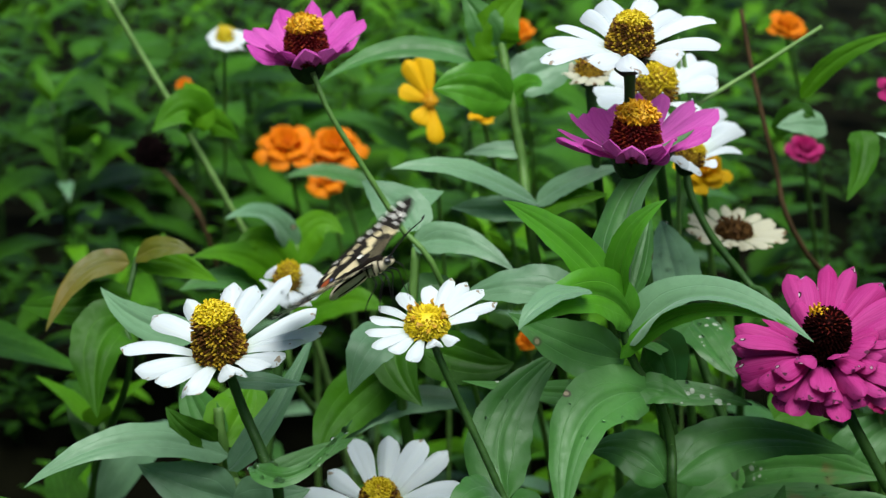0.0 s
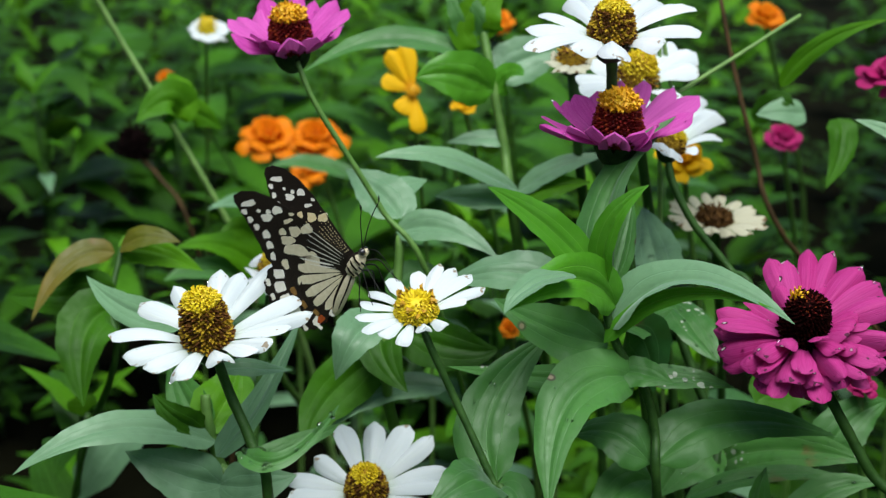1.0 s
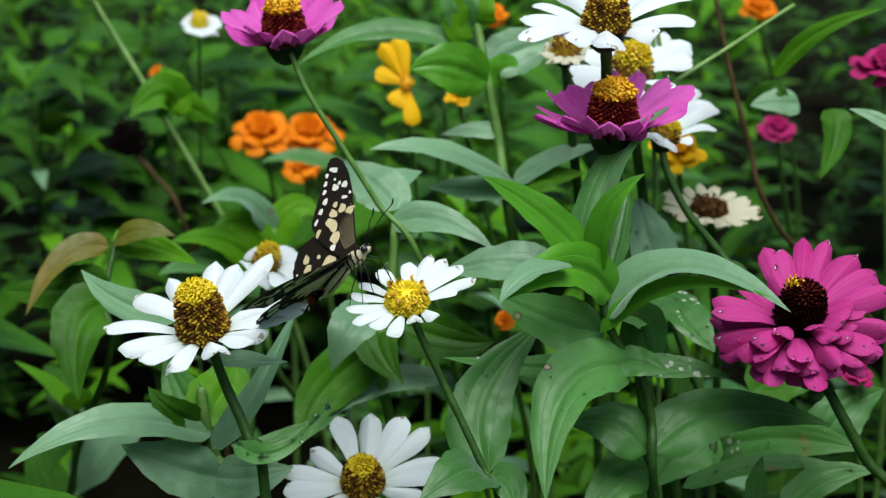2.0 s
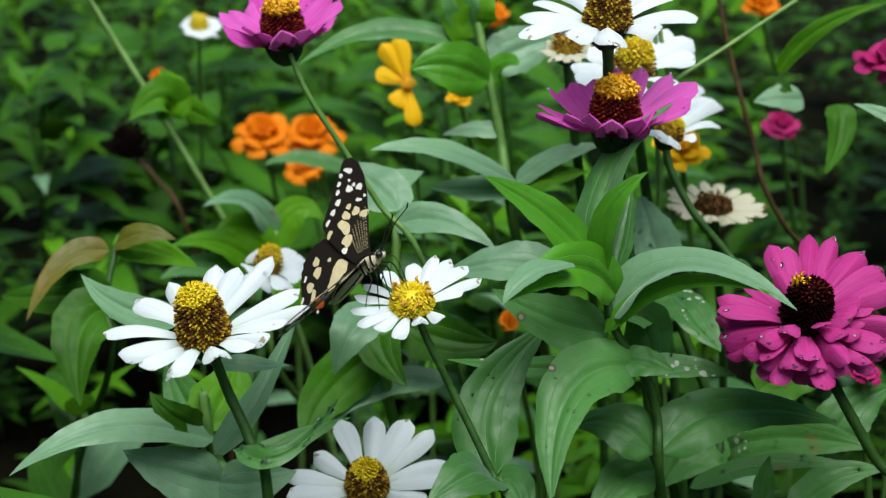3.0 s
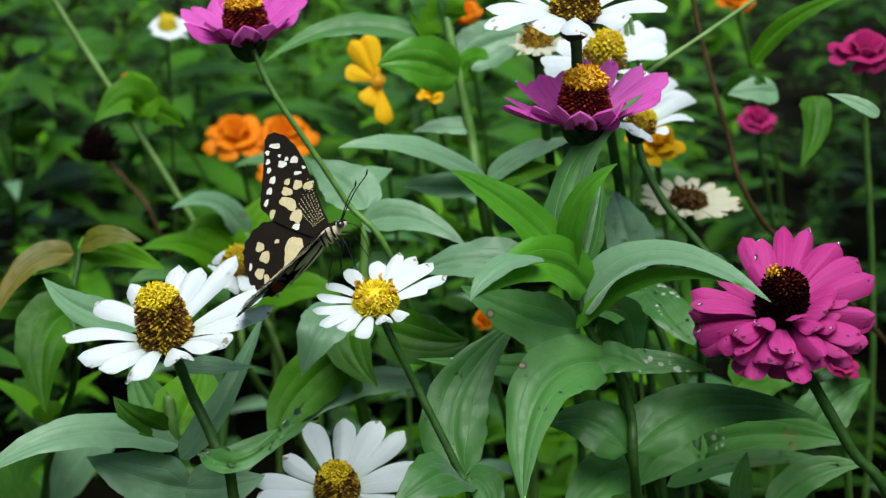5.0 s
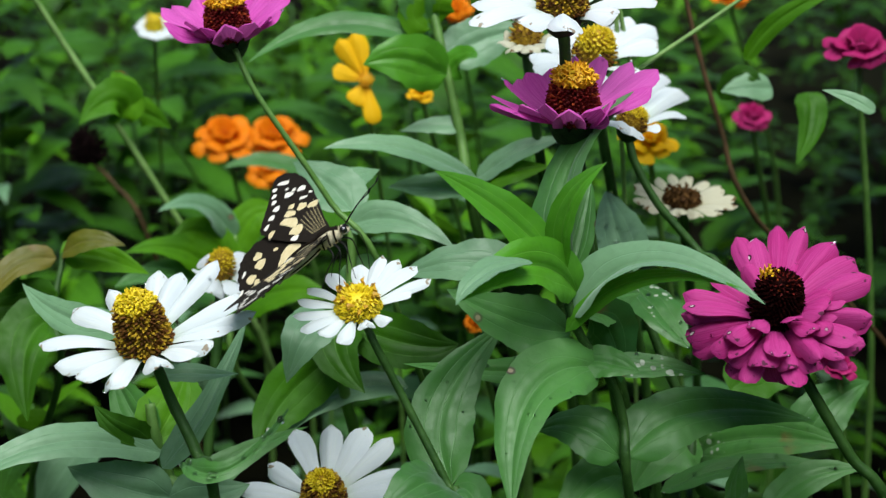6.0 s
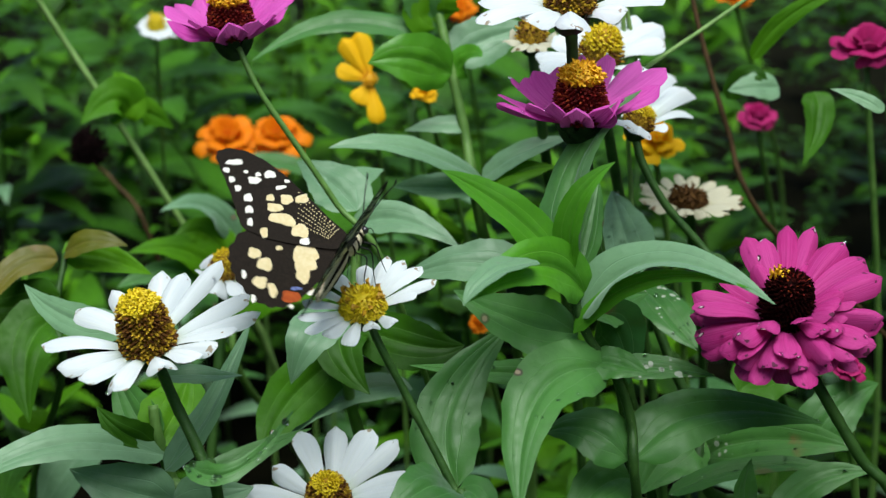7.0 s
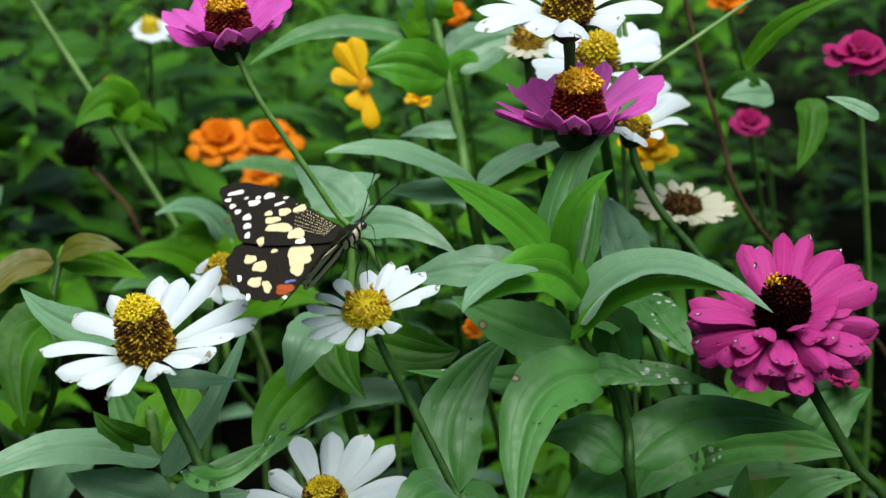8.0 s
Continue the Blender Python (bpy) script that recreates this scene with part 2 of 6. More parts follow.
def mesh_of(name, verts, faces, uvs=None, smooth=True):
    me = bpy.data.meshes.new(name)
    me.from_pydata([tuple(v) for v in verts], [], faces)
    if uvs is not None:
        layer = me.uv_layers.new(name="UVMap")
        idx = np.empty(len(me.loops), dtype=np.int32)
        me.loops.foreach_get("vertex_index", idx)
        layer.data.foreach_set("uv", np.asarray(uvs, dtype=np.float32)[idx].ravel())
    if smooth:
        me.polygons.foreach_set("use_smooth", [True] * len(me.polygons))
    me.update()
    return me


def thing(name, at, label, category, group=""):
    e = new(name)
    e.empty_display_size = 0.02
    e.matrix_world = Matrix.Translation(at)
    return tagged(e, label, category, group)


def grid_faces(rows, cols):
    return [(i * cols + j, i * cols + j + 1, (i + 1) * cols + j + 1, (i + 1) * cols + j) for i in range(rows - 1) for j in range(cols - 1)]


def leaf_profile(s):
    return (s ** 0.42) * (1 - s) ** 0.95 / 0.42


def blade(name, base, ctrl, tip, width, normal=(0, -0.4, 1), fold=0.18, cup=0.10, wave=0.06, nv=22, nu=9, profile=leaf_profile, twist=0.0, seed=0, origin=(0, 0, 0)):
    """A thin leaf along a curved midrib, with a fold, sunk side veins and a wavy margin."""
    rng = random.Random(seed * 7 + int(1000 * abs(base[0] + tip[1] + width)))
    b, c, t, n0, o = Vector(base), Vector(ctrl), Vector(tip), Vector(normal).normalized(), Vector(origin)
    ph, ph2, wave_amp = rng.uniform(0, 6.3), rng.uniform(0, 6.3), 1.0 if nu > 2 else 0.0
    verts, uvs = [], []
    for i in range(nv + 1):
        s = i / nv
        p = b * (1 - s) ** 2 + c * 2 * s * (1 - s) + t * s * s
        tan = ((c - b) * (1 - s) + (t - c) * s).normalized()
        side = tan.cross(n0)
        side = side.normalized() if side.length > 1e-4 else Vector((1, 0, 0))
        side = (Matrix.Rotation(radians(twist) * s, 3, tan) @ side)
        nrm = side.cross(tan)
        w = width / 2 * max(profile(s), 0.012)
        for j in range(-nu, nu + 1):
            u = j / nu
            vein = 0.10 + 0.36 * min(1.0, s / 0.3) ** 0.7
            rib = -0.022 * math.exp(-((abs(u) - vein) / 0.13) ** 2) - 0.075 * math.exp(-(u / 0.13) ** 2)
            lift = fold * abs(u) - cup * u * u + rib + wave * abs(u) ** 2 * math.sin(9 * s + ph + (2.0 if j > 0 else 0)) + 0.5 * wave * abs(u) ** 3 * math.sin(23 * s + ph2)
            lift += wave_amp * (0.12 * noise.noise((s * 3.2 + ph, u * 1.3, ph2)) + 0.035 * noise.noise((s * 9 + ph2, u * 1.8, ph)))
            edge = 1 + (0.03 * math.sin(29 * s + ph2 + (2.0 if j > 0 else 0)) + 0.015 * math.sin(71 * s + ph)) * u ** 6
            verts.append(p + side * (w * u * edge) + nrm * (w * lift) - o)
            uvs.append((0.5 + u / 2, s))
    return mesh_of(name, verts, grid_faces(nv + 1, 2 * nu + 1), uvs)


def tube(name, pts, r0, r1, sides=9, steps=6, bumps=0.06, origin=(0, 0, 0), nodes=()):
    """A tapering stem along points, with slight unevenness."""
    P = [Vector(p) for p in pts]
    P = [P[0] * 2 - P[1]] + P + [P[-1] * 2 - P[-2]]
    path = []
    for k in range(1, len(P) - 2):
        for i in range(steps):
            s = i / steps
            a, b, c, d = P[k - 1:k + 3]
            path.append(0.5 * (2 * b + (c - a) * s + (2 * a - 5 * b + 4 * c - d) * s * s + (3 * b - a - 3 * c + d) * s ** 3))
    path.append(P[-2])
    verts, uvs = [], []
    o = Vector(origin)
    for i, p in enumerate(path):
        tan = (path[min(i + 1, len(path) - 1)] - path[max(i - 1, 0)]).normalized()
        x = tan.cross(Vector((0.3, 1, 0.1))).normalized()
        y = tan.cross(x)
        f = i / (len(path) - 1)
        r = (r0 + (r1 - r0) * f) * (1 + bumps * math.sin(i * 2.1) * math.cos(i * 0.7))
        for j in range(sides):
            a = 2 * math.pi * j / sides
            rr = r * (1 + 0.05 * math.cos(3 * a))
            verts.append(p + x * (rr * math.cos(a)) + y * (rr * math.sin(a)) - o)
            uvs.append((j / sides, f))
    faces = [(i * sides + j, i * sides + (j + 1) % sides, (i + 1) * sides + (j + 1) % sides, (i + 1) * sides + j) for i in range(len(path) - 1) for j in range(sides)]
    faces.append(tuple(range(sides))[::-1])
    faces.append(tuple(range((len(path) - 1) * sides, len(path) * sides)))
    return mesh_of(name, verts, faces, uvs)


def axes_of(normal):
    n = Vector(normal).normalized()
    u = Vector((1, 0, 0))
    u = (u - n * u.dot(n)).normalized()
    return u, n.cross(u), n


def petal_profile(s):
    return (0.34 + 0.66 * min(1, s / 0.62) ** 1.1) * (1 if s < 0.78 else max(0.0, 1 - ((s - 0.78) / 0.22) ** 2.2) ** 0.6)


def petal_mesh(name, r0, length, rise, bulge, width, rng, notch=0.05, nv=12, nu=4, h0=0.0, cupped=-0.22):
    """One ray petal in the head's own space, along +x, z up: from the ring r0 to length, its tip raised by rise."""
    verts, uvs = [], []
    b, t = Vector((r0, 0, h0)), Vector((length, 0, rise))
    c = Vector((r0 + (length - r0) * 0.5, 0, (h0 + rise) / 2 + bulge * (length - r0)))
    ph, lean = rng.uniform(0, 6.3), rng.uniform(-0.22, 0.22)
    bend = rng.uniform(-0.06, 0.06) * length
    for i in range(nv + 1):
        s = i / nv
        p = b * (1 - s) ** 2 + c * 2 * s * (1 - s) + t * s * s
        w = width / 2 * max(petal_profile(s), 0.05)
        for j in range(-nu, nu + 1):
            u = j / nu
            groove = 0.05 * math.cos(u * 3.14159 * 2.5)
            cut = notch * (0.5 + 0.5 * math.cos(u * 3.14159 * 2.0 + ph * 0.3)) * max(0, s - 0.82) / 0.18
            z = w * (cupped * (2 * u * u - 0.6) + groove + lean * u * s + 0.09 * u * u * math.sin(7 * s + ph))
            verts.append(p + Vector((-cut * length * 0.8 * (1 - abs(u)), w * u + bend * s * s, z)))
            uvs.append((0.5 + u / 2, s))
    return mesh_of(name, verts, grid_faces(nv + 1, 2 * nu + 1), uvs)


def dome_points(n, r, h, top=1.0, low=0.0, taper=0.45):
    """Even points on a blunt cone of radius r and height h: place and outward normal."""
    out = []
    for i in range(n):
        f = (i + 0.5) / n
        z = low + (top - low) * f
        rad = r * (1 - taper * z ** 1.6) * math.sqrt(max(0.0, 1 - max(0, (z - 0.72) / 0.28) ** 2.4))
        rad = max(rad, 0.02 * r)
        a = i * 2.399963
        nz = 0.25 + 1.6 * max(0, z - 0.6)
        out.append((Vector((rad * math.cos(a), rad * math.sin(a), h * z)), Vector((math.cos(a), math.sin(a), nz)).normalized()))
    return out


def dome_mesh(name, r, h, rings=9, seg=18, low=0.0, taper=0.45):
    verts, faces = [], []
    for i in range(rings):
        z = low + (1 - low) * i / (rings - 1)
        rad = r * (1 - taper * max(z, 0) ** 1.6) * math.sqrt(max(0.0, 1 - max(0, (z - 0.72) / 0.28) ** 2.4)) * 0.93
        for j in range(seg):
            a = 2 * math.pi * j / seg
            verts.append((max(rad, 0.0002) * math.cos(a), max(rad, 0.0002) * math.sin(a), h * z * 0.97))
    for i in range(rings - 1):
        for j in range(seg):
            faces.append((i * seg + j, i * seg + (j + 1) % seg, (i + 1) * seg + (j + 1) % seg, (i + 1) * seg + j))
    faces.append(tuple(range((rings - 1) * seg, rings * seg)))
    return mesh_of(name, verts, faces)


def scale_cluster(name, pts, size, long, rng, flare=0.5, tips=4):
    """Many small pointed scales or florets standing on a dome, in one mesh."""
    verts, faces = [], []
    for p, n in pts:
        n = (n + Vector((rng.uniform(-0.25, 0.25), rng.uniform(-0.25, 0.25), rng.uniform(-0.1, 0.3)))).normalized()
        x = n.orthogonal().normalized()
        x = Matrix.Rotation(rng.uniform(0, 6.3), 3, n) @ x
        y = n.cross(x)
        s, l = size * rng.uniform(0.75, 1.25), long * rng.uniform(0.7, 1.25)
        k = len(verts)
        for ring, (rad, hh) in enumerate(((0.75, -0.3), (0.8, 0.55), (1.0 + flare, 1.0))):
            for j in range(tips):
                a = 2 * math.pi * j / tips
                if ring == 2 and j % 2:
                    rad, hh = rad * 0.5, hh * 0.85
                verts.append(p + (x * math.cos(a) + y * math.sin(a)) * (s * rad) + n * (l * hh))
        verts.append(p + n * (l * 0.72))
        for ring in range(2):
            for j in range(tips):
                faces.append((k + ring * tips + j, k + ring * tips + (j + 1) % tips, k + (ring + 1) * tips + (j + 1) % tips, k + (ring + 1) * tips + j))
        for j in range(tips):
            faces.append((k + 2 * tips + j, k + 2 * tips + (j + 1) % tips, k + 3 * tips))
    return mesh_of(name, verts, faces, smooth=False)


def calyx_mesh(name, r, depth, rng, rows=3, n=9):
    """The cup of overlapping bracts under a head."""
    verts, faces = [], []
    for row in range(rows):
        f = row / max(1, rows - 1)
        for k in range(n):
            a0 = 2 * math.pi * (k + 0.5 * (row % 2)) / n
            i0 = len(verts)
            for i in range(4):
                s = i / 3
                z = -depth * (1 - (f * 0.55 + s * 0.5)) if row else -depth * (1 - s * 0.55)
                rad = r * (0.28 + 0.75 * min(1, (z + depth) / depth) ** 0.6) * (1.0 + 0.03 * (rows - row))
                for j in (-1, 0, 1):
                    a = a0 + j * math.pi / n * (1.15 - 0.55 * s * s)
                    verts.append((rad * math.cos(a), rad * math.sin(a), z))
            for i in range(3):
                for j in range(2):
                    q = i0 + i * 3 + j
                    faces.append((q, q + 1, q + 4, q + 3))
    return mesh_of(name, verts, faces)


def flower_head(parent, centre, normal, rise, petals, cone_r, cone_h, petal_mat, scale_mat, floret_mat, width=0.0, bulge=0.12,
                extra_rows=(), floret_n=46, scale_n=170, seed=1, petal_label="", ring=0.8, calyx=1.0, top_from=0.62, floret_size=1.0, notch=0.05, drops=0, scale_long=0.20, taper=0.45, floret_top=1.0, scale_size=1.0, messy=1.0, floret_up=0.0, crown=False, cupped=-0.22):
    """A daisy-like head: cone of scales, ring of open florets, ray petals and bracts. petals: (degrees, length) of each tip."""
    rng = random.Random(seed)
    u, v, n = axes_of(normal)
    m = Matrix((u, v, n)).transposed().to_4x4()
    m.translation = Vector(centre)
    head = part("flower_head", dome_mesh("cone", cone_r, cone_h, taper=taper), scale_mat, parent)
    head.matrix_local = parent.matrix_world.inverted() @ m
    pts = dome_points(scale_n, cone_r, cone_h, top=0.985, taper=taper)
    low = [q for q in pts if q[0].z < cone_h * (top_from + 0.02 * math.sin(q[0].x * 3000))] if crown else pts
    part("cone_scale_cover", scale_cluster("cone_scale_cover", low, cone_r * 0.078 * scale_size, cone_r * scale_long, rng, -0.1), scale_mat, head)["kind"] = "stuff"
    if crown:
        # the young florets stand packed over the top
        high = [(p, (q + Vector((0, 0, 0.8))).normalized()) for p, q in pts if p.z >= cone_h * top_from]
        part("floret_bed", scale_cluster("floret_bed", high, cone_r * 0.09, cone_r * scale_long * 0.8, rng, 0.3), floret_mat, head)["kind"] = "stuff"
    pts = dome_points(floret_n, cone_r * 1.02, cone_h, low=top_from, top=floret_top, taper=taper)
    pts = [(p, (q + Vector((0, 0, floret_up))).normalized()) for p, q in pts]
    part("floret_tuft", scale_cluster("floret_tuft", pts, cone_r * 0.10 * floret_size, cone_r * 0.42 * floret_size, rng, 1.5, 6), floret_mat, head)["kind"] = "stuff"
    if calyx:
        part("calyx", calyx_mesh("calyx", cone_r * 0.95 * calyx, cone_r * 1.1 * calyx, rng), CALYX, head)
    mean = sum(l for _, l in petals) / len(petals)
    w0 = width or 2 * math.pi * mean * 0.75 / len(petals)
    made = []
    rows = [(petals, rise, 0.0, bulge, 1.0)] + list(extra_rows)
    for tips, up, h0, bl, wf in rows:
        for a, l in tips:
            me = petal_mesh("petal", cone_r * ring, l, up + rng.uniform(-0.03, 0.03) * l * messy, bl + rng.uniform(-0.04, 0.04) * messy, w0 * wf * (1 + rng.uniform(-0.12, 0.12) * messy), rng, notch, h0=h0, cupped=cupped + rng.uniform(-0.12, 0.12) * messy)
            p = part("petal", me, petal_mat, head, petal_label)
            turn = pose(0, 0, 0, rng.uniform(-9, 9) * messy, 0, a)
            p.matrix_local = turn
            made.append((p, turn))
    if drops:
        bm = bmesh.new()
        for _ in range(drops):
            p, turn = rng.choice(made)
            v = p.data.vertices[rng.randrange(len(p.data.vertices) * 2 // 3, len(p.data.vertices))]
            r = rng.uniform(0.0003, 0.0008)
            at = turn @ v.co + Vector((0, 0, r * 0.4))
            bmesh.ops.create_icosphere(bm, subdivisions=2, radius=r, matrix=Matrix.Translation(at) @ Matrix.Diagonal((1, 1, 0.7, 1)))
        for f in bm.faces:
            f.smooth = True
        part("water_bead", bm, WATER, head, "clear beads of water")["kind"] = "stuff"
    return head


def ring_tips(n, length, rng, start=0.0, vary=0.1):
    return [(start + 360 * i / n + rng.uniform(-6, 6), length * rng.uniform(1 - vary, 1 + vary)) for i in range(n)]


def stem_on(parent, pts, r0, r1, mat=None, name="stem", label="", hairs=0):
    o = parent.matrix_world.translation
    ob = part(name, tube(name, pts, r0, r1, origin=o), mat or STEM, parent, label)
    if hairs:
        rng = random.Random(hairs)
        verts, faces = [], []
        for v in ob.data.vertices:
            if v.co.z < 0.33:
                continue
            for _ in range(hairs):
                d = (v.normal + Vector((rng.uniform(-0.5, 0.5), rng.uniform(-0.5, 0.5), rng.uniform(-0.5, 0.5)))).normalized()
                at = v.co + Vector((rng.uniform(-1, 1), rng.uniform(-1, 1), rng.uniform(-3, 3))) * 0.0008 - v.normal * 0.0003
                x = d.orthogonal().normalized() * 0.00006
                k = len(verts)
                verts += [at + x, at - x, at + d.cross(x), at + d * rng.uniform(0.0008, 0.0017)]
                faces += [(k, k + 1, k + 3), (k + 1, k + 2, k + 3), (k + 2, k, k + 3)]
        part("stem_fuzz", mesh_of("stem_fuzz", verts, faces), STEM_LIGHT, ob)["kind"] = "stuff"
    return ob


def drops_on(ob, count, seed, size=0.0007):
    """Beads of water lying on a leaf or petal."""
    rng = random.Random(seed)
    polys = [q for q in ob.data.polygons if q.area > 1e-9]
    bm = bmesh.new()
    for _ in range(count):
        q = rng.choice(polys)
        n = q.normal if q.normal.z > 0 else -q.normal
        r = size * rng.uniform(0.4, 1.4)
        m = Matrix.Translation(q.center + n * r * 0.25) @ n.to_track_quat("Z", "Y").to_matrix().to_4x4() @ Matrix.Diagonal((1, 1, 0.6, 1))
        bmesh.ops.create_icosphere(bm, subdivisions=2, radius=r, matrix=m)
    for f in bm.faces:
        f.smooth = True
    part("water_bead", bm, WATER, ob, "clear beads of water")["kind"] = "stuff"


def leaf_on(parent, base, ctrl, tip, width, mat=None, label="", **kw):
    o = parent.matrix_world.translation
    return part("leaf", blade("leaf", base, ctrl, tip, width, origin=o, **kw), mat or LEAF, parent, label)


# ---- ground ----
def ground():
    verts, n = [], 60
    for i in range(n + 1):
        for j in range(n + 1):
            k, l = 2 * i / n - 1, 2 * j / n - 1
            x, y = 30 * k * abs(k) ** 1.6, 30 * l * abs(l) ** 1.6
            z = 0.03 * noise.noise((x * 3, y * 3, 0)) + 0.015 * noise.noise((x * 11, y * 11, 3))
            verts.append((x, y, z))
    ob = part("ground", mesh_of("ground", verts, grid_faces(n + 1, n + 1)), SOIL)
    tagged(ob, "garden soil under the flower bed, coloured near black for shade", "ground", kind="structure")


ground()


# ---- the flowers near the butterfly ----
def zinnia(label, base, group="white zinnias"):
    return thing("zinnia_plant", base, label, "flower", group)


def white_zinnia_large():
    p = zinnia("tall white zinnia with a high olive and yellow cone", (-0.05, 0.03, 0))
    stem_on(p, [(-0.05, 0.03, 0), (-0.045, 0.025, 0.2)] + [(-0.0445, -0.0174, 0.4229), (-0.0515, -0.0093, 0.4461), (-0.0599, -0.0034, 0.4635), (-0.0646, -0.0035, 0.4787)], 0.0023, 0.0019, hairs=2)
    flower_head(p, (-0.0667, -0.0061, 0.4864), (-0.097, -0.241, 0.966), 0.0040, [(-162, 0.0308), (-137, 0.0278), (-105, 0.0285), (-67, 0.0194), (-35, 0.0245), (-23, 0.0278), (1, 0.0304), (12, 0.0386), (31, 0.0389), (66, 0.0462), (82, 0.0375), (92, 0.0403), (120, 0.0348), (141, 0.0366), (179, 0.0362)], 0.0083, 0.0205,
                WHITE, CONE_OLIVE, FLORET_YELLOW, width=0.0088, bulge=0.10, seed=3, floret_n=90, scale_n=620, floret_size=0.62, top_from=0.80, floret_up=1.1, drops=8, taper=0.36, scale_long=0.24, scale_size=1.0, crown=True, cupped=-0.34, messy=1.6, notch=0.07)
    drops_on(leaf_on(p, (-0.0546, -0.0146, 0.4465), (-0.0369, -0.0409, 0.4458), (-0.0207, 0.0013, 0.4586), 0.0098, LEAF, "curled young leaf beaded with water", normal=(0.15, -0.75, 0.7), fold=0.5, cup=0.25, profile=lambda s: max(0.05, min(1.0, (s + 0.02) / 0.16) ** 0.5 * (1 - s) ** 0.7)), 18, 3, 0.0012)
    leaf_on(p, (-0.0657, 0.0090, 0.4692), (-0.0515, 0.0050, 0.4715), (-0.0400, 0.0188, 0.4645), 0.0093, LEAF_SHEEN, normal=(0, -0.4, 1))
    leaf_on(p, (-0.0699, 0.0157, 0.4285), (-0.0517, 0.0227, 0.4468), (-0.0407, 0.0536, 0.4729), 0.0136, LEAF_SHEEN, normal=(-0.6, -0.7, 0.5))
    leaf_on(p, (-0.0861, 0.0511, 0.4698), (-0.1167, 0.0688, 0.4623), (-0.1373, 0.0930, 0.4724), 0.0143, LEAF_SHEEN, normal=(0, -0.7, 0.6))
    return p


def white_zinnia_small():
    p = zinnia("small white zinnia with a low yellow cone, under a butterfly", (0.075, 0.02, 0))
    stem_on(p, [(0.075, 0.02, 0), (0.06, 0.02, 0.25)] + [(0.0419, -0.0206, 0.4214), (0.0356, -0.0195, 0.4401), (0.0213, -0.0101, 0.4676), (0.0124, -0.0089, 0.4867), (0.0096, -0.0068, 0.4927)], 0.0016, 0.0014, STEM, hairs=2)
    flower_head(p, (0.0067, -0.0048, 0.4987), (0.000, -0.339, 0.941), 0.0010, [(-168, 0.0221), (-149, 0.022), (-131, 0.0182), (-102, 0.0195), (-69, 0.0113), (-35, 0.0141), (20, 0.019), (26, 0.0275), (47, 0.0284), (59, 0.028), (72, 0.0271), (90, 0.0219), (122, 0.0196), (151, 0.0198), (174, 0.0208)], 0.0070, 0.0062,
                WHITE, FLORET_YELLOW, FLORET_AMBER, width=0.0060, bulge=0.08, seed=5, floret_n=15, scale_n=240, floret_size=1.2, top_from=0.40, floret_top=0.86, floret_up=2.0, scale_long=0.22, scale_size=1.3, notch=0.10, taper=0.3, cupped=-0.3, messy=1.5)
    # broad leaves at the joint
    drops_on(leaf_on(p, (0.0371, -0.0134, 0.4362), (0.0232, 0.0112, 0.4557), (0.0574, 0.0224, 0.4812), 0.0240, LEAF, "broad upright leaf with rust-brown blotches", normal=(-0.15, -1, 0.35), fold=0.16), 9, 5, 0.0005)
    leaf_on(p, (0.0362, -0.0198, 0.4392), (0.0307, -0.0400, 0.4575), (0.0129, -0.0506, 0.4441), 0.0206, LEAF, normal=(0, -0.7, 1), fold=0.1)
    leaf_on(p, (0.0376, -0.0198, 0.4391), (0.0465, -0.0281, 0.4447), (0.0472, -0.0432, 0.4322), 0.0138, LEAF, normal=(0, -0.7, 1))
    return p


def white_zinnia_low():
    p = zinnia("low white zinnia with narrow petals and a brown cone", (-0.005, 0.11, 0))
    stem_on(p, [(-0.005, 0.11, 0), (0, 0.1, 0.3)] + [(-0.0130, 0.0382, 0.3974)], 0.0022, 0.0024)
    flower_head(p, (-0.0132, 0.0352, 0.4041), (0.000, -0.447, 0.894), 0.0030, [(-166, 0.0322), (-136, 0.0246), (-99, 0.0209), (-57, 0.0227), (-16, 0.0252), (6, 0.0308), (22, 0.0349), (43, 0.0368), (63, 0.0352), (85, 0.0338), (112, 0.0345), (148, 0.0267), (174, 0.0333)], 0.0080, 0.0145,
                WHITE, CONE_OLIVE, FLORET_YELLOW, width=0.0092, bulge=0.08, seed=8, floret_n=40, scale_n=420, floret_size=0.45, top_from=0.84, crown=True, cupped=-0.3, messy=1.5, notch=0.08)
    leaf_on(p, (0.0169, 0.1097, 0.4169), (-0.0199, 0.1091, 0.4257), (-0.0529, 0.0825, 0.3910), 0.0148, LEAF_SHEEN, normal=(0, -0.5, 1))
    return p


def white_zinnia_high():
    p = zinnia("white zinnia high above a purple one, petals half curled", (0.15, 0.10, 0))
    stem_on(p, [(0.15, 0.10, 0), (0.12, 0.09, 0.3)] + [(0.0869, 0.0736, 0.5181), (0.0812, 0.0749, 0.5521), (0.0788, 0.0681, 0.5780)], 0.0022, 0.0022)
    flower_head(p, (0.0784, 0.0701, 0.5837), (0.030, -0.099, 0.995), 0.0030, [(-177, 0.0333), (-135, 0.049), (-121, 0.0299), (-94, 0.0365), (-27, 0.0216), (12, 0.0361), (46, 0.0496), (69, 0.0562), (80, 0.061), (95, 0.0655), (111, 0.0477), (149, 0.033)], 0.0085, 0.015,
                WHITE, CONE_OLIVE, FLORET_YELLOW, width=0.0115, bulge=0.16, seed=11, floret_n=60, scale_n=460, floret_size=0.45, top_from=0.80, notch=0.08, crown=True, cupped=-0.3, messy=1.4)
    return p


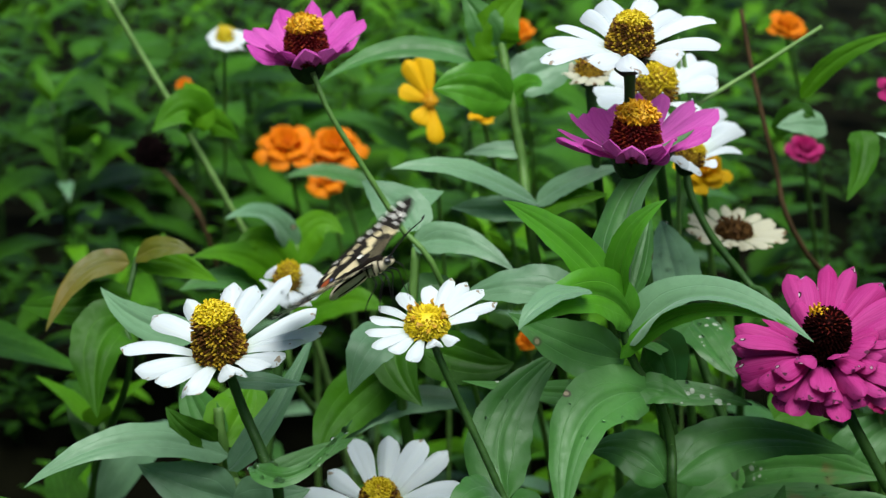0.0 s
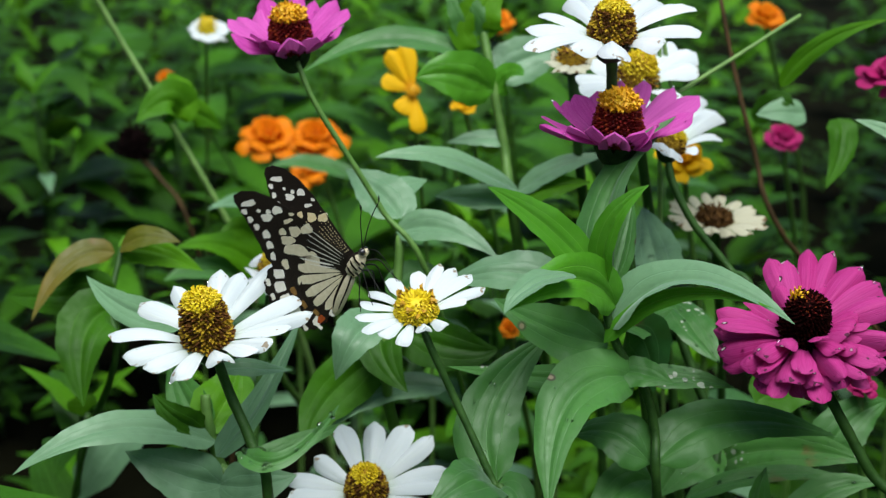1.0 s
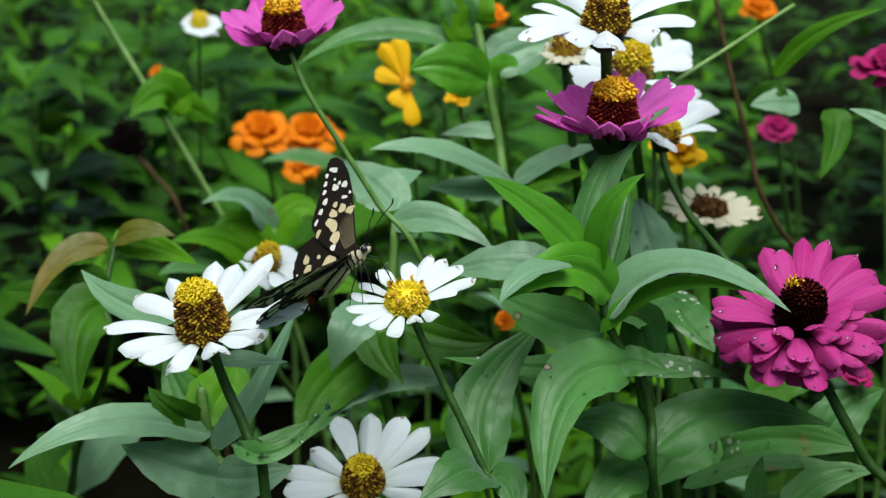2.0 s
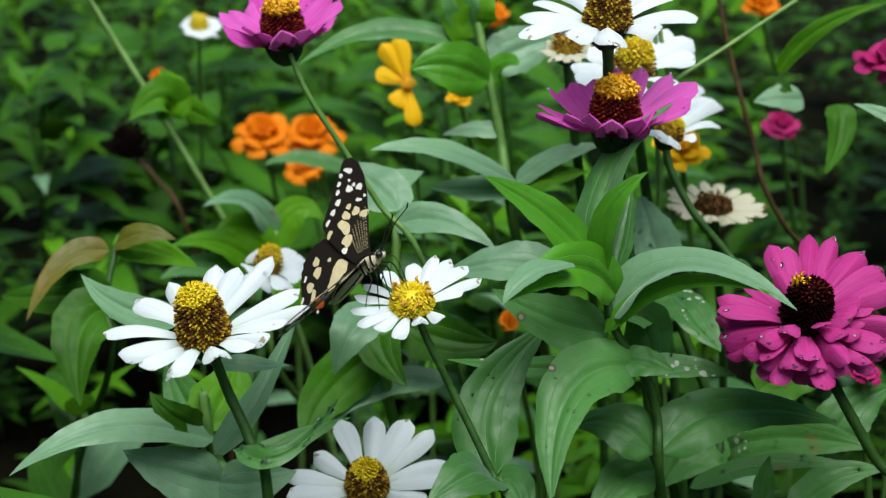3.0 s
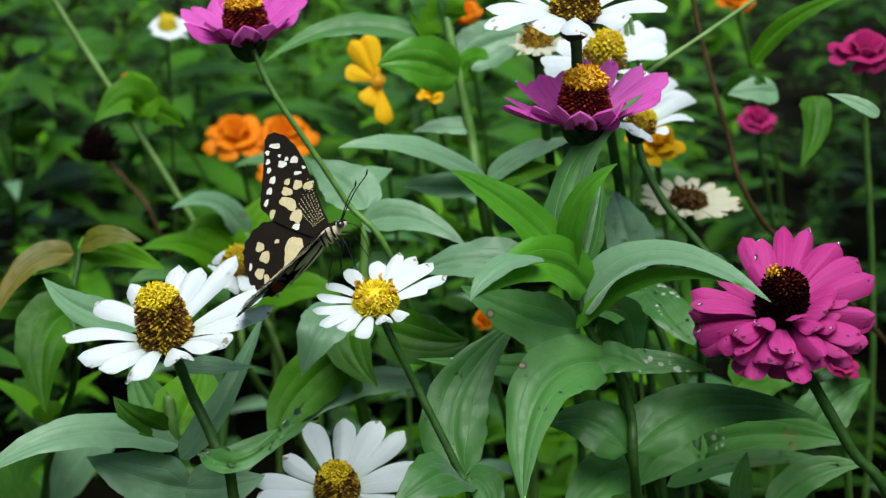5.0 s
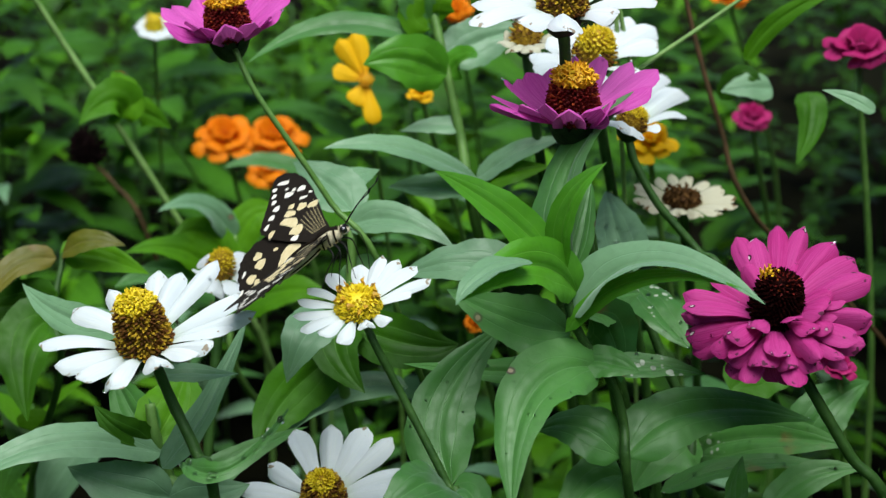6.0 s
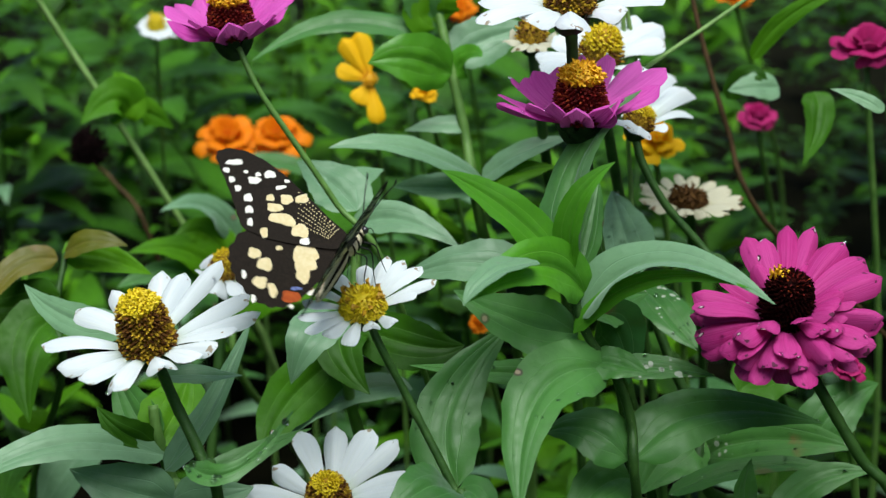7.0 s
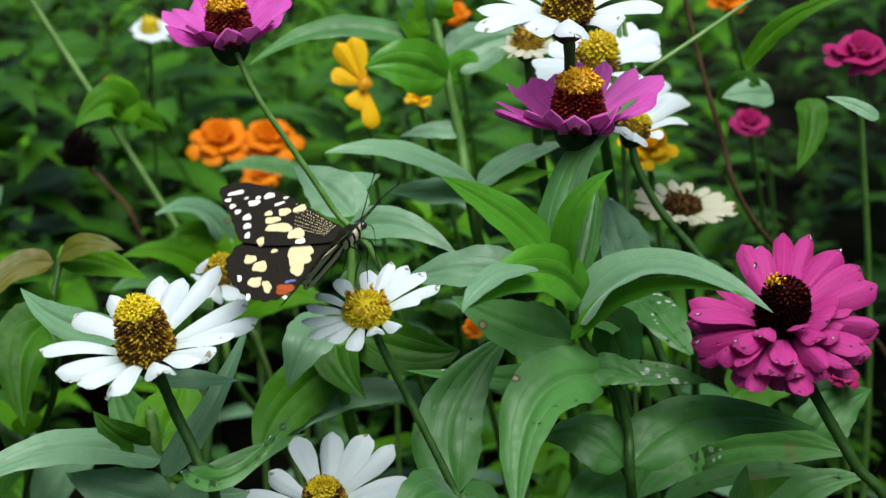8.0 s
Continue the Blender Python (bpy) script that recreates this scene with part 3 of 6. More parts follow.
def purple_zinnia_tall():
    p = zinnia("purple zinnia with upturned petals and an orange-crowned cone", (0.16, 0.12, 0), "purple zinnias")
    stem_on(p, [(0.16, 0.12, 0), (0.13, 0.10, 0.3)] + [(0.0881, 0.0668, 0.4991), (0.0848, 0.0647, 0.5231), (0.0815, 0.0562, 0.5445)], 0.0022, 0.0022)
    flower_head(p, (0.0813, 0.0570, 0.5465), (0.030, -0.099, 0.995), 0.0110, [(-171, 0.0307), (-150, 0.0328), (-144, 0.0239), (-122, 0.0196), (-98, 0.0185), (-69, 0.0161), (-25, 0.0165), (-5, 0.0215), (26, 0.0318), (42, 0.0437), (60, 0.0492), (71, 0.05), (82, 0.0393), (97, 0.0326), (122, 0.0256), (140, 0.0263), (162, 0.0276)], 0.0092, 0.0196,
                PURPLE, CONE_CRIMSON, FLORET_ORANGE, width=0.0108, bulge=-0.06, seed=13, drops=22, floret_n=120, scale_n=460, floret_size=0.72, top_from=0.74, ring=0.75, messy=1.9, taper=0.42, notch=0.07, cupped=-0.2, crown=True, floret_up=0.5)
    return p


def purple_zinnia_leaning():
    p = zinnia("purple zinnia with upturned petals on a leaning stem", (-0.02, 0.2, 0), "purple zinnias")
    stem_on(p, [(0.06, 0.2, 0), (0.05, 0.19, 0.25)] + [(0.0121, 0.1037, 0.4600), (-0.0118, 0.1066, 0.5001), (-0.0259, 0.1088, 0.5224), (-0.0409, 0.1115, 0.5459), (-0.0488, 0.1170, 0.5621)], 0.0014, 0.0012, STEM_LIGHT)
    flower_head(p, (-0.0519, 0.1234, 0.5655), (-0.050, -0.119, 0.992), 0.0100, [(-166, 0.0249), (-149, 0.0173), (-114, 0.0151), (-82, 0.0181), (-54, 0.0181), (-19, 0.0191), (4, 0.0222), (50, 0.0346), (71, 0.0416), (83, 0.0453), (96, 0.0495), (110, 0.0418), (123, 0.0373), (139, 0.0336), (164, 0.0295)], 0.0088, 0.0186,
                PURPLE, CONE_CRIMSON, FLORET_ORANGE, width=0.0108, bulge=-0.06, seed=17, drops=12, floret_n=120, scale_n=460, floret_size=0.72, top_from=0.74, ring=0.75, messy=1.9, taper=0.42, notch=0.07, cupped=-0.2, crown=True, floret_up=0.5)
    return p


def pink_zinnia():
    p = zinnia("large magenta double zinnia with frayed spotted petals", (0.2, 0.05, 0), "pink zinnias")
    rng = random.Random(4)
    stem_on(p, [(0.29, 0.03, 0), (0.265, 0.03, 0.2)] + [(0.1999, 0.0027, 0.3990), (0.1774, 0.0047, 0.4363), (0.1678, 0.0080, 0.4523), (0.1580, 0.0104, 0.4689)], 0.0022, 0.0020, hairs=1)
    flower_head(p, (0.1491, 0.0113, 0.4872), (0.019, -0.339, 0.941), 0.0050, [(-174, 0.0334), (-65, 0.0295), (-33, 0.0302), (-5, 0.0322), (23, 0.0377), (42, 0.0427), (56, 0.0426), (70, 0.0456), (77, 0.0464), (96, 0.0361), (101, 0.0378), (168, 0.0323)], 0.0082, 0.0180, PINK, CONE_RED, CONE_CRIMSON, width=0.0093, bulge=0.12, messy=2.4, notch=0.08,
                extra_rows=[([(176, 0.030), (196, 0.033), (214, 0.030), (231, 0.0285), (252, 0.027), (270, 0.0265), (291, 0.028), (308, 0.030), (330, 0.032), (351, 0.033)], 0.0005, -0.001, 0.10, 0.92),
                            (ring_tips(15, 0.0285, rng, 9, 0.14), -0.006, -0.003, 0.17, 0.88),
                            ([(236, 0.018), (300, 0.020), (322, 0.022), (346, 0.023), (14, 0.020)], 0.0085, 0.003, 0.10, 0.8), ([(288, 0.0150), (312, 0.0170), (338, 0.0175)], 0.0115, 0.004, 0.15, 0.85), (ring_tips(9, 0.026, rng, 20, 0.2), 0.005, 0.0, 0.10, 0.85),
                            (ring_tips(11, 0.025, rng, 3, 0.2), -0.011, -0.005, 0.2, 0.8)],
                seed=19, floret_n=60, scale_n=460, floret_size=0.4, top_from=0.8, calyx=0.9, drops=26, taper=0.3, scale_long=0.24, cupped=-0.34)
    head_at = (0.1491, 0.0113, 0.4872)
    # the last open florets on one flank of the cone
    u, v, n = axes_of((0.02, -0.36, 1))
    q = Vector(head_at) + n * 0.0172 - u * 0.0042 + v * 0.0028
    pts = [(Vector((0.0032 * math.cos(i * 2.4) * math.sqrt(i / 14), 0.0032 * math.sin(i * 2.4) * math.sqrt(i / 14), 0)), Vector((0, 0, 1))) for i in range(14)]
    ob = part("floret_tuft", scale_cluster("floret_tuft", pts, 0.0006, 0.0022, rng, 0.6), FLORET_ORANGE, p, "small tuft of orange florets")
    ob.matrix_local = p.matrix_world.inverted() @ Matrix.Translation(q) @ Matrix((u, v, n)).transposed().to_4x4()
    return p


def white_zinnia_tilted():
    p = zinnia("white zinnia tilted away on a dark stem", (0.2, 0.25, 0))
    stem_on(p, [(0.24, 0.24, 0), (0.23, 0.22, 0.25)] + [(0.1558, 0.1152, 0.4503), (0.1396, 0.1226, 0.4724), (0.1235, 0.1287, 0.4909), (0.1142, 0.1342, 0.5072), (0.1117, 0.1373, 0.5160)], 0.0018, 0.0018)
    flower_head(p, (0.1121, 0.1394, 0.5220), (0.330, 0.047, 0.943), 0.0040, [(-108, 0.0462), (-98, 0.0412), (11, 0.0121), (63, 0.0702), (69, 0.1207), (74, 0.1632), (79, 0.1569), (86, 0.0929), (108, 0.0264)], 0.0062, 0.009,
                WHITE, CONE_OLIVE, FLORET_YELLOW, width=0.011, bulge=0.1, seed=23, floret_n=50, scale_n=200, floret_size=0.55, top_from=0.6, crown=True)
    return p


def white_zinnia_faded():
    p = zinnia("fading cream zinnia with a dry brown centre", (0.17, 0.3, 0))
    stem_on(p, [(0.17, 0.29, 0), (0.17, 0.28, 0.3)] + [(0.1485, 0.2151, 0.4481), (0.1470, 0.2174, 0.4548)], 0.0022, 0.0024)
    flower_head(p, (0.1462, 0.2152, 0.4635), (0.05, -0.1, 1), 0.004, ring_tips(19, 0.0245, random.Random(6), 0, 0.12), 0.0085, 0.006,
                WHITE_OLD, CONE_DRY, CONE_DRY, width=0.0068, bulge=0.1, seed=29, floret_n=30, scale_n=160, calyx=0.8)
    return p


def white_zinnia_behind():
    p = zinnia("white zinnia half hidden behind a taller one", (0.15, 0.22, 0))
    stem_on(p, [(0.15, 0.22, 0), (0.14, 0.21, 0.3)] + [(0.0980, 0.1666, 0.5397)], 0.0022, 0.0024)
    flower_head(p, (0.0982, 0.1632, 0.5451), (0.095, -0.286, 0.953), 0.0040, [(-166, 0.0296), (-142, 0.0335), (-114, 0.0362), (-91, 0.0343), (-46, 0.0247), (25, 0.0312), (44, 0.0397), (60, 0.0397), (75, 0.0276), (111, 0.0242), (151, 0.0226)], 0.009, 0.015,
                WHITE, CONE_OLIVE, FLORET_YELLOW, width=0.012, bulge=0.12, seed=31, floret_n=70, scale_n=200, floret_size=0.55, top_from=0.5, crown=True)
    q = zinnia("faded cream zinnia beside a white one", (0.1, 0.24, 0))
    stem_on(q, [(0.1, 0.24, 0), (0.1, 0.23, 0.3)] + [(0.0704, 0.1892, 0.5460)], 0.0022, 0.0024)
    flower_head(q, (0.0704, 0.1903, 0.5489), (0.000, -0.196, 0.981), 0.0030, [(-141, 0.0153), (-109, 0.0203), (-83, 0.0198), (-57, 0.0173), (-8, 0.0113), (57, 0.0091), (111, 0.008), (168, 0.0099)], 0.007, 0.008,
                WHITE_OLD, CONE_OLIVE, CONE_OLIVE, width=0.008, bulge=0.1, seed=32, floret_n=20, scale_n=90)
    r = zinnia("white zinnia with a yellow centre behind the large one", (-0.09, 0.14, 0))
    stem_on(r, [(-0.09, 0.14, 0), (-0.08, 0.12, 0.3)] + [(-0.0665, 0.1515, 0.4518)], 0.0022, 0.0024)
    flower_head(r, (-0.0671, 0.1524, 0.4542), (0.233, -0.279, 0.931), 0.0030, [(-145, 0.0124), (-116, 0.0163), (-94, 0.0192), (-59, 0.0196), (-12, 0.0172), (22, 0.0182), (50, 0.0169), (89, 0.0129), (136, 0.0099)], 0.0062, 0.012,
                WHITE, CONE_OLIVE, FLORET_YELLOW, width=0.011, bulge=0.12, seed=33, floret_n=40, scale_n=160, top_from=0.5, floret_size=0.6, crown=True)
    s = zinnia("small white zinnia far back in the bed", (-0.2, 0.6, 0))
    stem_on(s, [(-0.2, 0.6, 0), (-0.18, 0.58, 0.3)] + [(-0.1595, 0.5030, 0.4925)], 0.0012, 0.0012, STEM_LIGHT)
    flower_head(s, (-0.1595, 0.5043, 0.4961), (0.095, -0.286, 0.953), 0.0030, [(-143, 0.0126), (-95, 0.0195), (-57, 0.0202), (-10, 0.0158), (38, 0.0139), (95, 0.0129), (154, 0.0105)], 0.006, 0.009,
                WHITE, FLORET_YELLOW, FLORET_YELLOW, width=0.014, bulge=0.12, seed=34, floret_n=20, scale_n=60)


white_zinnia_large()
swaying = white_zinnia_small()
white_zinnia_low()
white_zinnia_high()
purple_zinnia_tall()
purple_zinnia_leaning()
pink_zinnia()
white_zinnia_tilted()
white_zinnia_faded()
white_zinnia_behind()


# ---- leafy plants of the near bed ----
def star_plant():
    """The budding plant with a star of young leaves in the middle of the bed."""
    p = thing("zinnia_shoot", (0.12, 0.06, 0), "leafy zinnia shoot with a star of bright young leaves", "plant", "zinnia shoots")
    stem_on(p, [(0.12, 0.06, 0), (0.12, 0.055, 0.3)] + [(0.0992, 0.0030, 0.4232), (0.0971, 0.0069, 0.4492), (0.0914, 0.0077, 0.4670), (0.0825, 0.0070, 0.4807), (0.0775, 0.0060, 0.4932), (0.0761, 0.0105, 0.5060)], 0.0019, 0.0016, hairs=3)
    Y = LEAF_YOUNG
    leaf_on(p, (0.0753, 0.0105, 0.5060), (0.0537, 0.0087, 0.5326), (0.0322, 0.0016, 0.5444), 0.0152, Y, normal=(0.35, -0.75, 0.6), fold=0.2)
    leaf_on(p, (0.0774, 0.0151, 0.5039), (0.0654, 0.0405, 0.5314), (0.1045, 0.0660, 0.5549), 0.0219, LEAF, normal=(-0.75, -0.65, 0.25), fold=0.35)
    leaf_on(p, (0.0749, 0.0057, 0.5074), (0.0705, 0.0018, 0.5343), (0.0890, 0.0039, 0.5458), 0.0115, Y, normal=(-0.6, -0.7, 0.3), fold=0.4)
    leaf_on(p, (0.0792, 0.0148, 0.5029), (0.0844, 0.0260, 0.5191), (0.0868, 0.0353, 0.5299), 0.0104, LEAF, normal=(-0.5, -0.8, 0.2), fold=0.3)
    leaf_on(p, (0.0802, 0.0075, 0.4981), (0.0653, -0.0098, 0.5267), (0.0389, -0.0360, 0.5122), 0.0190, Y, "young leaf arching over", normal=(0.1, -0.8, 0.6), fold=0.45, cup=0.2)
    # extra blade whose pale colour imitates sky reflected on the bent tip
    leaf_on(p, (0.0626, -0.0160, 0.5190), (0.0447, -0.0320, 0.5240), (0.0387, -0.0400, 0.5130), 0.0120, LEAF_SHEEN, "sky sheen on a young leaf's tip, added as a pale blade", normal=(-0.5, -0.5, 0.8), fold=0.2)
    leaf_on(p, (0.0780, 0.0060, 0.4899), (0.0987, 0.0060, 0.5269), (0.1359, -0.0340, 0.5098), 0.0185, LEAF_SHEEN, "long leaf arching over", normal=(0.05, -0.35, 0.9), fold=0.75, cup=0.35)
    leaf_on(p, (0.0760, 0.0040, 0.4852), (0.0952, 0.0010, 0.5174), (0.1293, -0.0300, 0.5136), 0.0075, Y, "curled bright green margin of a long leaf", normal=(0.1, -0.7, 0.8), fold=0.1, cup=0.3)
    leaf_on(p, (0.0782, 0.0100, 0.4827), (0.0583, 0.0020, 0.4876), (0.0355, 0.0020, 0.5024), 0.0215, LEAF, normal=(0.05, -0.75, 0.7), fold=0.15)
    leaf_on(p, (0.0817, 0.0193, 0.4854), (0.0885, 0.0405, 0.4847), (0.1085, 0.0599, 0.4780), 0.0206, LEAF, normal=(0, -0.8, 0.5))
    leaf_on(p, (0.0865, 0.0284, 0.4809), (0.0975, 0.0401, 0.4754), (0.0991, 0.0345, 0.4522), 0.0226, LEAF_DARK, normal=(-0.1, -1, 0.2))
    drops_on(leaf_on(p, (0.0887, 0.0041, 0.4720), (0.0535, -0.0134, 0.4854), (0.0559, -0.0492, 0.4444), 0.0237, LEAF, "broad leaf bent down", normal=(-0.3, -0.85, 0.7), fold=0.22), 9, 5, 0.0005)
    leaf_on(p, (0.0826, 0.0048, 0.4745), (0.0928, 0.0002, 0.4756), (0.1007, -0.0054, 0.4741), 0.0122, LEAF, normal=(0, -0.8, 0.8))
    drops_on(leaf_on(p, (0.0893, 0.0087, 0.4700), (0.1094, 0.0168, 0.4685), (0.1264, 0.0132, 0.4645), 0.0108, LEAF_SPOT, "narrow leaf with pale spots", normal=(0, -0.6, 0.9)), 14, 49)
    drops_on(leaf_on(p, (0.0861, 0.0178, 0.4659), (0.0627, 0.0276, 0.4582), (0.0181, 0.0488, 0.4545), 0.0113, LEAF_SPOT, "narrow leaf with pale spots", normal=(0, -0.7, 0.8)), 14, 47)
    drops_on(leaf_on(p, (0.0980, 0.0027, 0.4374), (0.1145, 0.0145, 0.4618), (0.1732, 0.0404, 0.4324), 0.0224, LEAF, normal=(0.05, -0.6, 0.8), fold=0.2, cup=0.2), 9, 5, 0.0005)
    leaf_on(p, (0.0959, 0.0026, 0.4374), (0.0820, 0.0037, 0.4566), (0.0667, 0.0142, 0.4425), 0.0200, LEAF, normal=(-0.05, -0.6, 0.8), fold=0.2, cup=0.2)
    leaf_on(p, (0.0988, 0.0185, 0.4221), (0.0846, 0.0101, 0.4296), (0.0715, -0.0079, 0.4099), 0.0191, LEAF, normal=(0, -0.7, 0.8))


def side_leaves():
    p = thing("zinnia_shoot", (0.2, 0.16, 0), "low zinnia shoot with dewy speckled leaves", "plant", "zinnia shoots")
    stem_on(p, [(0.2, 0.16, 0), (0.2, 0.155, 0.3)] + [(0.1405, 0.0887, 0.3773), (0.1353, 0.0985, 0.4051), (0.1253, 0.1065, 0.4283), (0.1102, 0.1192, 0.4654)], 0.003, 0.002, STEM)
    drops_on(leaf_on(p, (0.1114, 0.1200, 0.4625), (0.1077, 0.1425, 0.4759), (0.1056, 0.1750, 0.4829), 0.0240, LEAF_SHEEN, normal=(-0.3, -0.7, 0.6)), 16, 61, 0.0010)
    drops_on(leaf_on(p, (0.1101, 0.0989, 0.4679), (0.1192, 0.0710, 0.4633), (0.1286, 0.0624, 0.4533), 0.0196, LEAF_SPOT, normal=(0.3, -0.8, 0.6)), 14, 48)
    drops_on(leaf_on(p, (0.1379, 0.0936, 0.3912), (0.1512, 0.0805, 0.4128), (0.1932, 0.0601, 0.4117), 0.0263, LEAF_SPOT, normal=(0, -0.7, 0.7)), 14, 49)
    drops_on(leaf_on(p, (0.1176, 0.0525, 0.3966), (0.1498, 0.0502, 0.4173), (0.1835, 0.0390, 0.4129), 0.0105, LEAF_SPOT, normal=(0, -0.4, 1)), 14, 48)
    drops_on(leaf_on(p, (0.1366, 0.0977, 0.4028), (0.1215, 0.0906, 0.3989), (0.1072, 0.0611, 0.3918), 0.0289, LEAF_SPOT, normal=(0, -0.8, 0.6)), 14, 49)
    leaf_on(p, (0.1439, 0.0324, 0.3978), (0.1402, 0.0228, 0.4158), (0.1448, 0.0309, 0.4231), 0.0102, LEAF, normal=(0.3, -0.9, 0.1))
    leaf_on(p, (0.1550, 0.0328, 0.3978), (0.1717, 0.0396, 0.4157), (0.1929, 0.0392, 0.4125), 0.0134, LEAF, normal=(0, -0.6, 0.8))
    leaf_on(p, (0.1822, 0.0958, 0.3934), (0.1905, 0.0985, 0.4152), (0.2142, 0.1149, 0.4147), 0.0223, LEAF, normal=(0, -0.8, 0.6))
    leaf_on(p, (0.1562, 0.1215, 0.4082), (0.1713, 0.1266, 0.4213), (0.2068, 0.1272, 0.4201), 0.0228, LEAF_SHADED, normal=(0, -0.8, 0.6))
    q = thing("zinnia_shoot", (-0.09, 0.09, 0), "zinnia shoot with long smooth leaves", "plant", "zinnia shoots")
    stem_on(q, [(-0.09, 0.09, 0), (-0.085, 0.085, 0.28)] + [(-0.0708, 0.0453, 0.3926), (-0.0747, 0.0462, 0.4101), (-0.0785, 0.0469, 0.4275), (-0.0802, 0.0507, 0.4382)], 0.003, 0.002, STEM_LIGHT)
    leaf_on(q, (-0.0751, 0.0443, 0.4200), (-0.1123, 0.0218, 0.4494), (-0.1451, 0.0017, 0.4256), 0.0163, LEAF_SHEEN, "long leaf coloured pale for sky sheen", normal=(-0.1, -0.6, 0.9), fold=0.15)
    leaf_on(q, (-0.0715, 0.0387, 0.4039), (-0.0873, 0.0257, 0.4135), (-0.1096, 0.0330, 0.4208), 0.0226, LEAF_SHEEN, normal=(0, -0.8, 0.7))
    leaf_on(q, (-0.0738, 0.0387, 0.4039), (-0.0578, 0.0250, 0.4089), (-0.0408, 0.0322, 0.4128), 0.0203, LEAF_SHEEN, normal=(0, -0.8, 0.7))
    leaf_on(q, (-0.0792, 0.0457, 0.4243), (-0.0897, 0.0581, 0.4300), (-0.0999, 0.0730, 0.4431), 0.0185, LEAF, normal=(0, -1, 0.3))
    leaf_on(q, (-0.0787, 0.0458, 0.4243), (-0.0706, 0.0602, 0.4343), (-0.0694, 0.0740, 0.4430), 0.0254, LEAF_LIME, normal=(0, -1, 0.3))
    leaf_on(q, (-0.0787, 0.0458, 0.4243), (-0.0892, 0.0325, 0.4326), (-0.0992, 0.0410, 0.4425), 0.0135, LEAF_SHADED, normal=(0, -0.8, 0.5))
    leaf_on(q, (-0.0703, 0.0365, 0.3975), (-0.0606, 0.0478, 0.4135), (-0.0230, 0.0761, 0.4153), 0.0140, LEAF, normal=(0, -0.7, 0.7))
    r = thing("zinnia_shoot", (0.0, 0.16, 0), "zinnia shoot with leaves coloured pale for sky sheen", "plant", "zinnia shoots")
    stem_on(r, [(0.0, 0.16, 0), (0.0, 0.15, 0.3)] + [(-0.0100, 0.1008, 0.4239), (-0.0066, 0.1125, 0.4564), (-0.0051, 0.1224, 0.4842)], 0.003, 0.002, STEM_LIGHT)
    leaf_on(r, (-0.0102, 0.0731, 0.4654), (-0.0196, 0.0440, 0.4740), (-0.0264, 0.0454, 0.4487), 0.0200, LEAF_SHEEN, normal=(-0.2, -0.9, 0.5))
    leaf_on(r, (-0.0069, 0.1228, 0.4853), (0.0129, 0.1172, 0.4979), (0.0380, 0.1017, 0.4820), 0.0155, LEAF_SHEEN, normal=(0, -0.7, 0.8))
    leaf_on(r, (-0.0052, 0.1249, 0.4911), (-0.0141, 0.1389, 0.5013), (-0.0318, 0.1505, 0.5055), 0.0240, LEAF_SHEEN, normal=(0.2, -0.7, 0.8))
    leaf_on(r, (-0.0138, 0.1363, 0.4939), (-0.0113, 0.1389, 0.5013), (0.0049, 0.1598, 0.4988), 0.0183, LEAF_SHEEN, normal=(0, -0.6, 0.9))
    leaf_on(r, (0.0629, 0.0600, 0.4875), (0.0411, 0.0550, 0.4987), (0.0153, 0.0700, 0.4814), 0.0190, LEAF_SHEEN, normal=(0, -0.6, 0.8))
    leaf_on(r, (-0.0066, 0.1125, 0.4564), (0.0024, 0.1193, 0.4749), (0.0192, 0.1132, 0.4563), 0.0197, LEAF, normal=(0, -0.8, 0.6))
    leaf_on(r, (-0.0073, 0.1108, 0.4517), (-0.0207, 0.0969, 0.4438), (0.0007, 0.0812, 0.4276), 0.0242, LEAF_SHADED, normal=(0, -0.9, 0.4))
    leaf_on(r, (-0.0078, 0.1091, 0.4471), (0.0235, 0.0913, 0.4390), (0.0389, 0.0980, 0.4416), 0.0220, LEAF_SHADED, normal=(0, -0.9, 0.4))
    leaf_on(r, (-0.0072, 0.1058, 0.4378), (-0.0440, 0.1018, 0.4147), (-0.0431, 0.0809, 0.4007), 0.0244, LEAF_SHADED, normal=(0, -0.9, 0.4))
    s = thing("zinnia_shoot", (0.08, 0.3, 0), "tall zinnia shoot with broad rounded leaves", "plant", "zinnia shoots")
    stem_on(s, [(0.08, 0.3, 0), (0.075, 0.3, 0.3)] + [(0.0476, 0.1998, 0.4584), (0.0409, 0.2135, 0.4974), (0.0348, 0.2235, 0.5260), (0.0279, 0.2394, 0.5563)], 0.003, 0.0022, STEM_LIGHT)
    leaf_on(s, (0.0347, 0.2146, 0.5281), (0.0148, 0.1952, 0.5452), (-0.0028, 0.1950, 0.5379), 0.0250, LEAF_YOUNG, "broad bright green leaf lit from behind", normal=(0.05, -1, 0.35), fold=0.1)
    leaf_on(s, (0.0343, 0.2235, 0.5246), (0.0422, 0.2258, 0.5380), (0.0485, 0.2050, 0.5381), 0.0150, LEAF_YOUNG, normal=(0, -0.8, 0.7))
    leaf_on(s, (0.0286, 0.2329, 0.5380), (-0.0178, 0.2378, 0.5633), (-0.0576, 0.2135, 0.5357), 0.0171, LEAF, "long drooping leaf", normal=(0, -0.5, 1))
    leaf_on(s, (0.0280, 0.2357, 0.5458), (0.0189, 0.2317, 0.5578), (0.0401, 0.2422, 0.5780), 0.0263, LEAF_LIME, normal=(0, -1, 0.2))
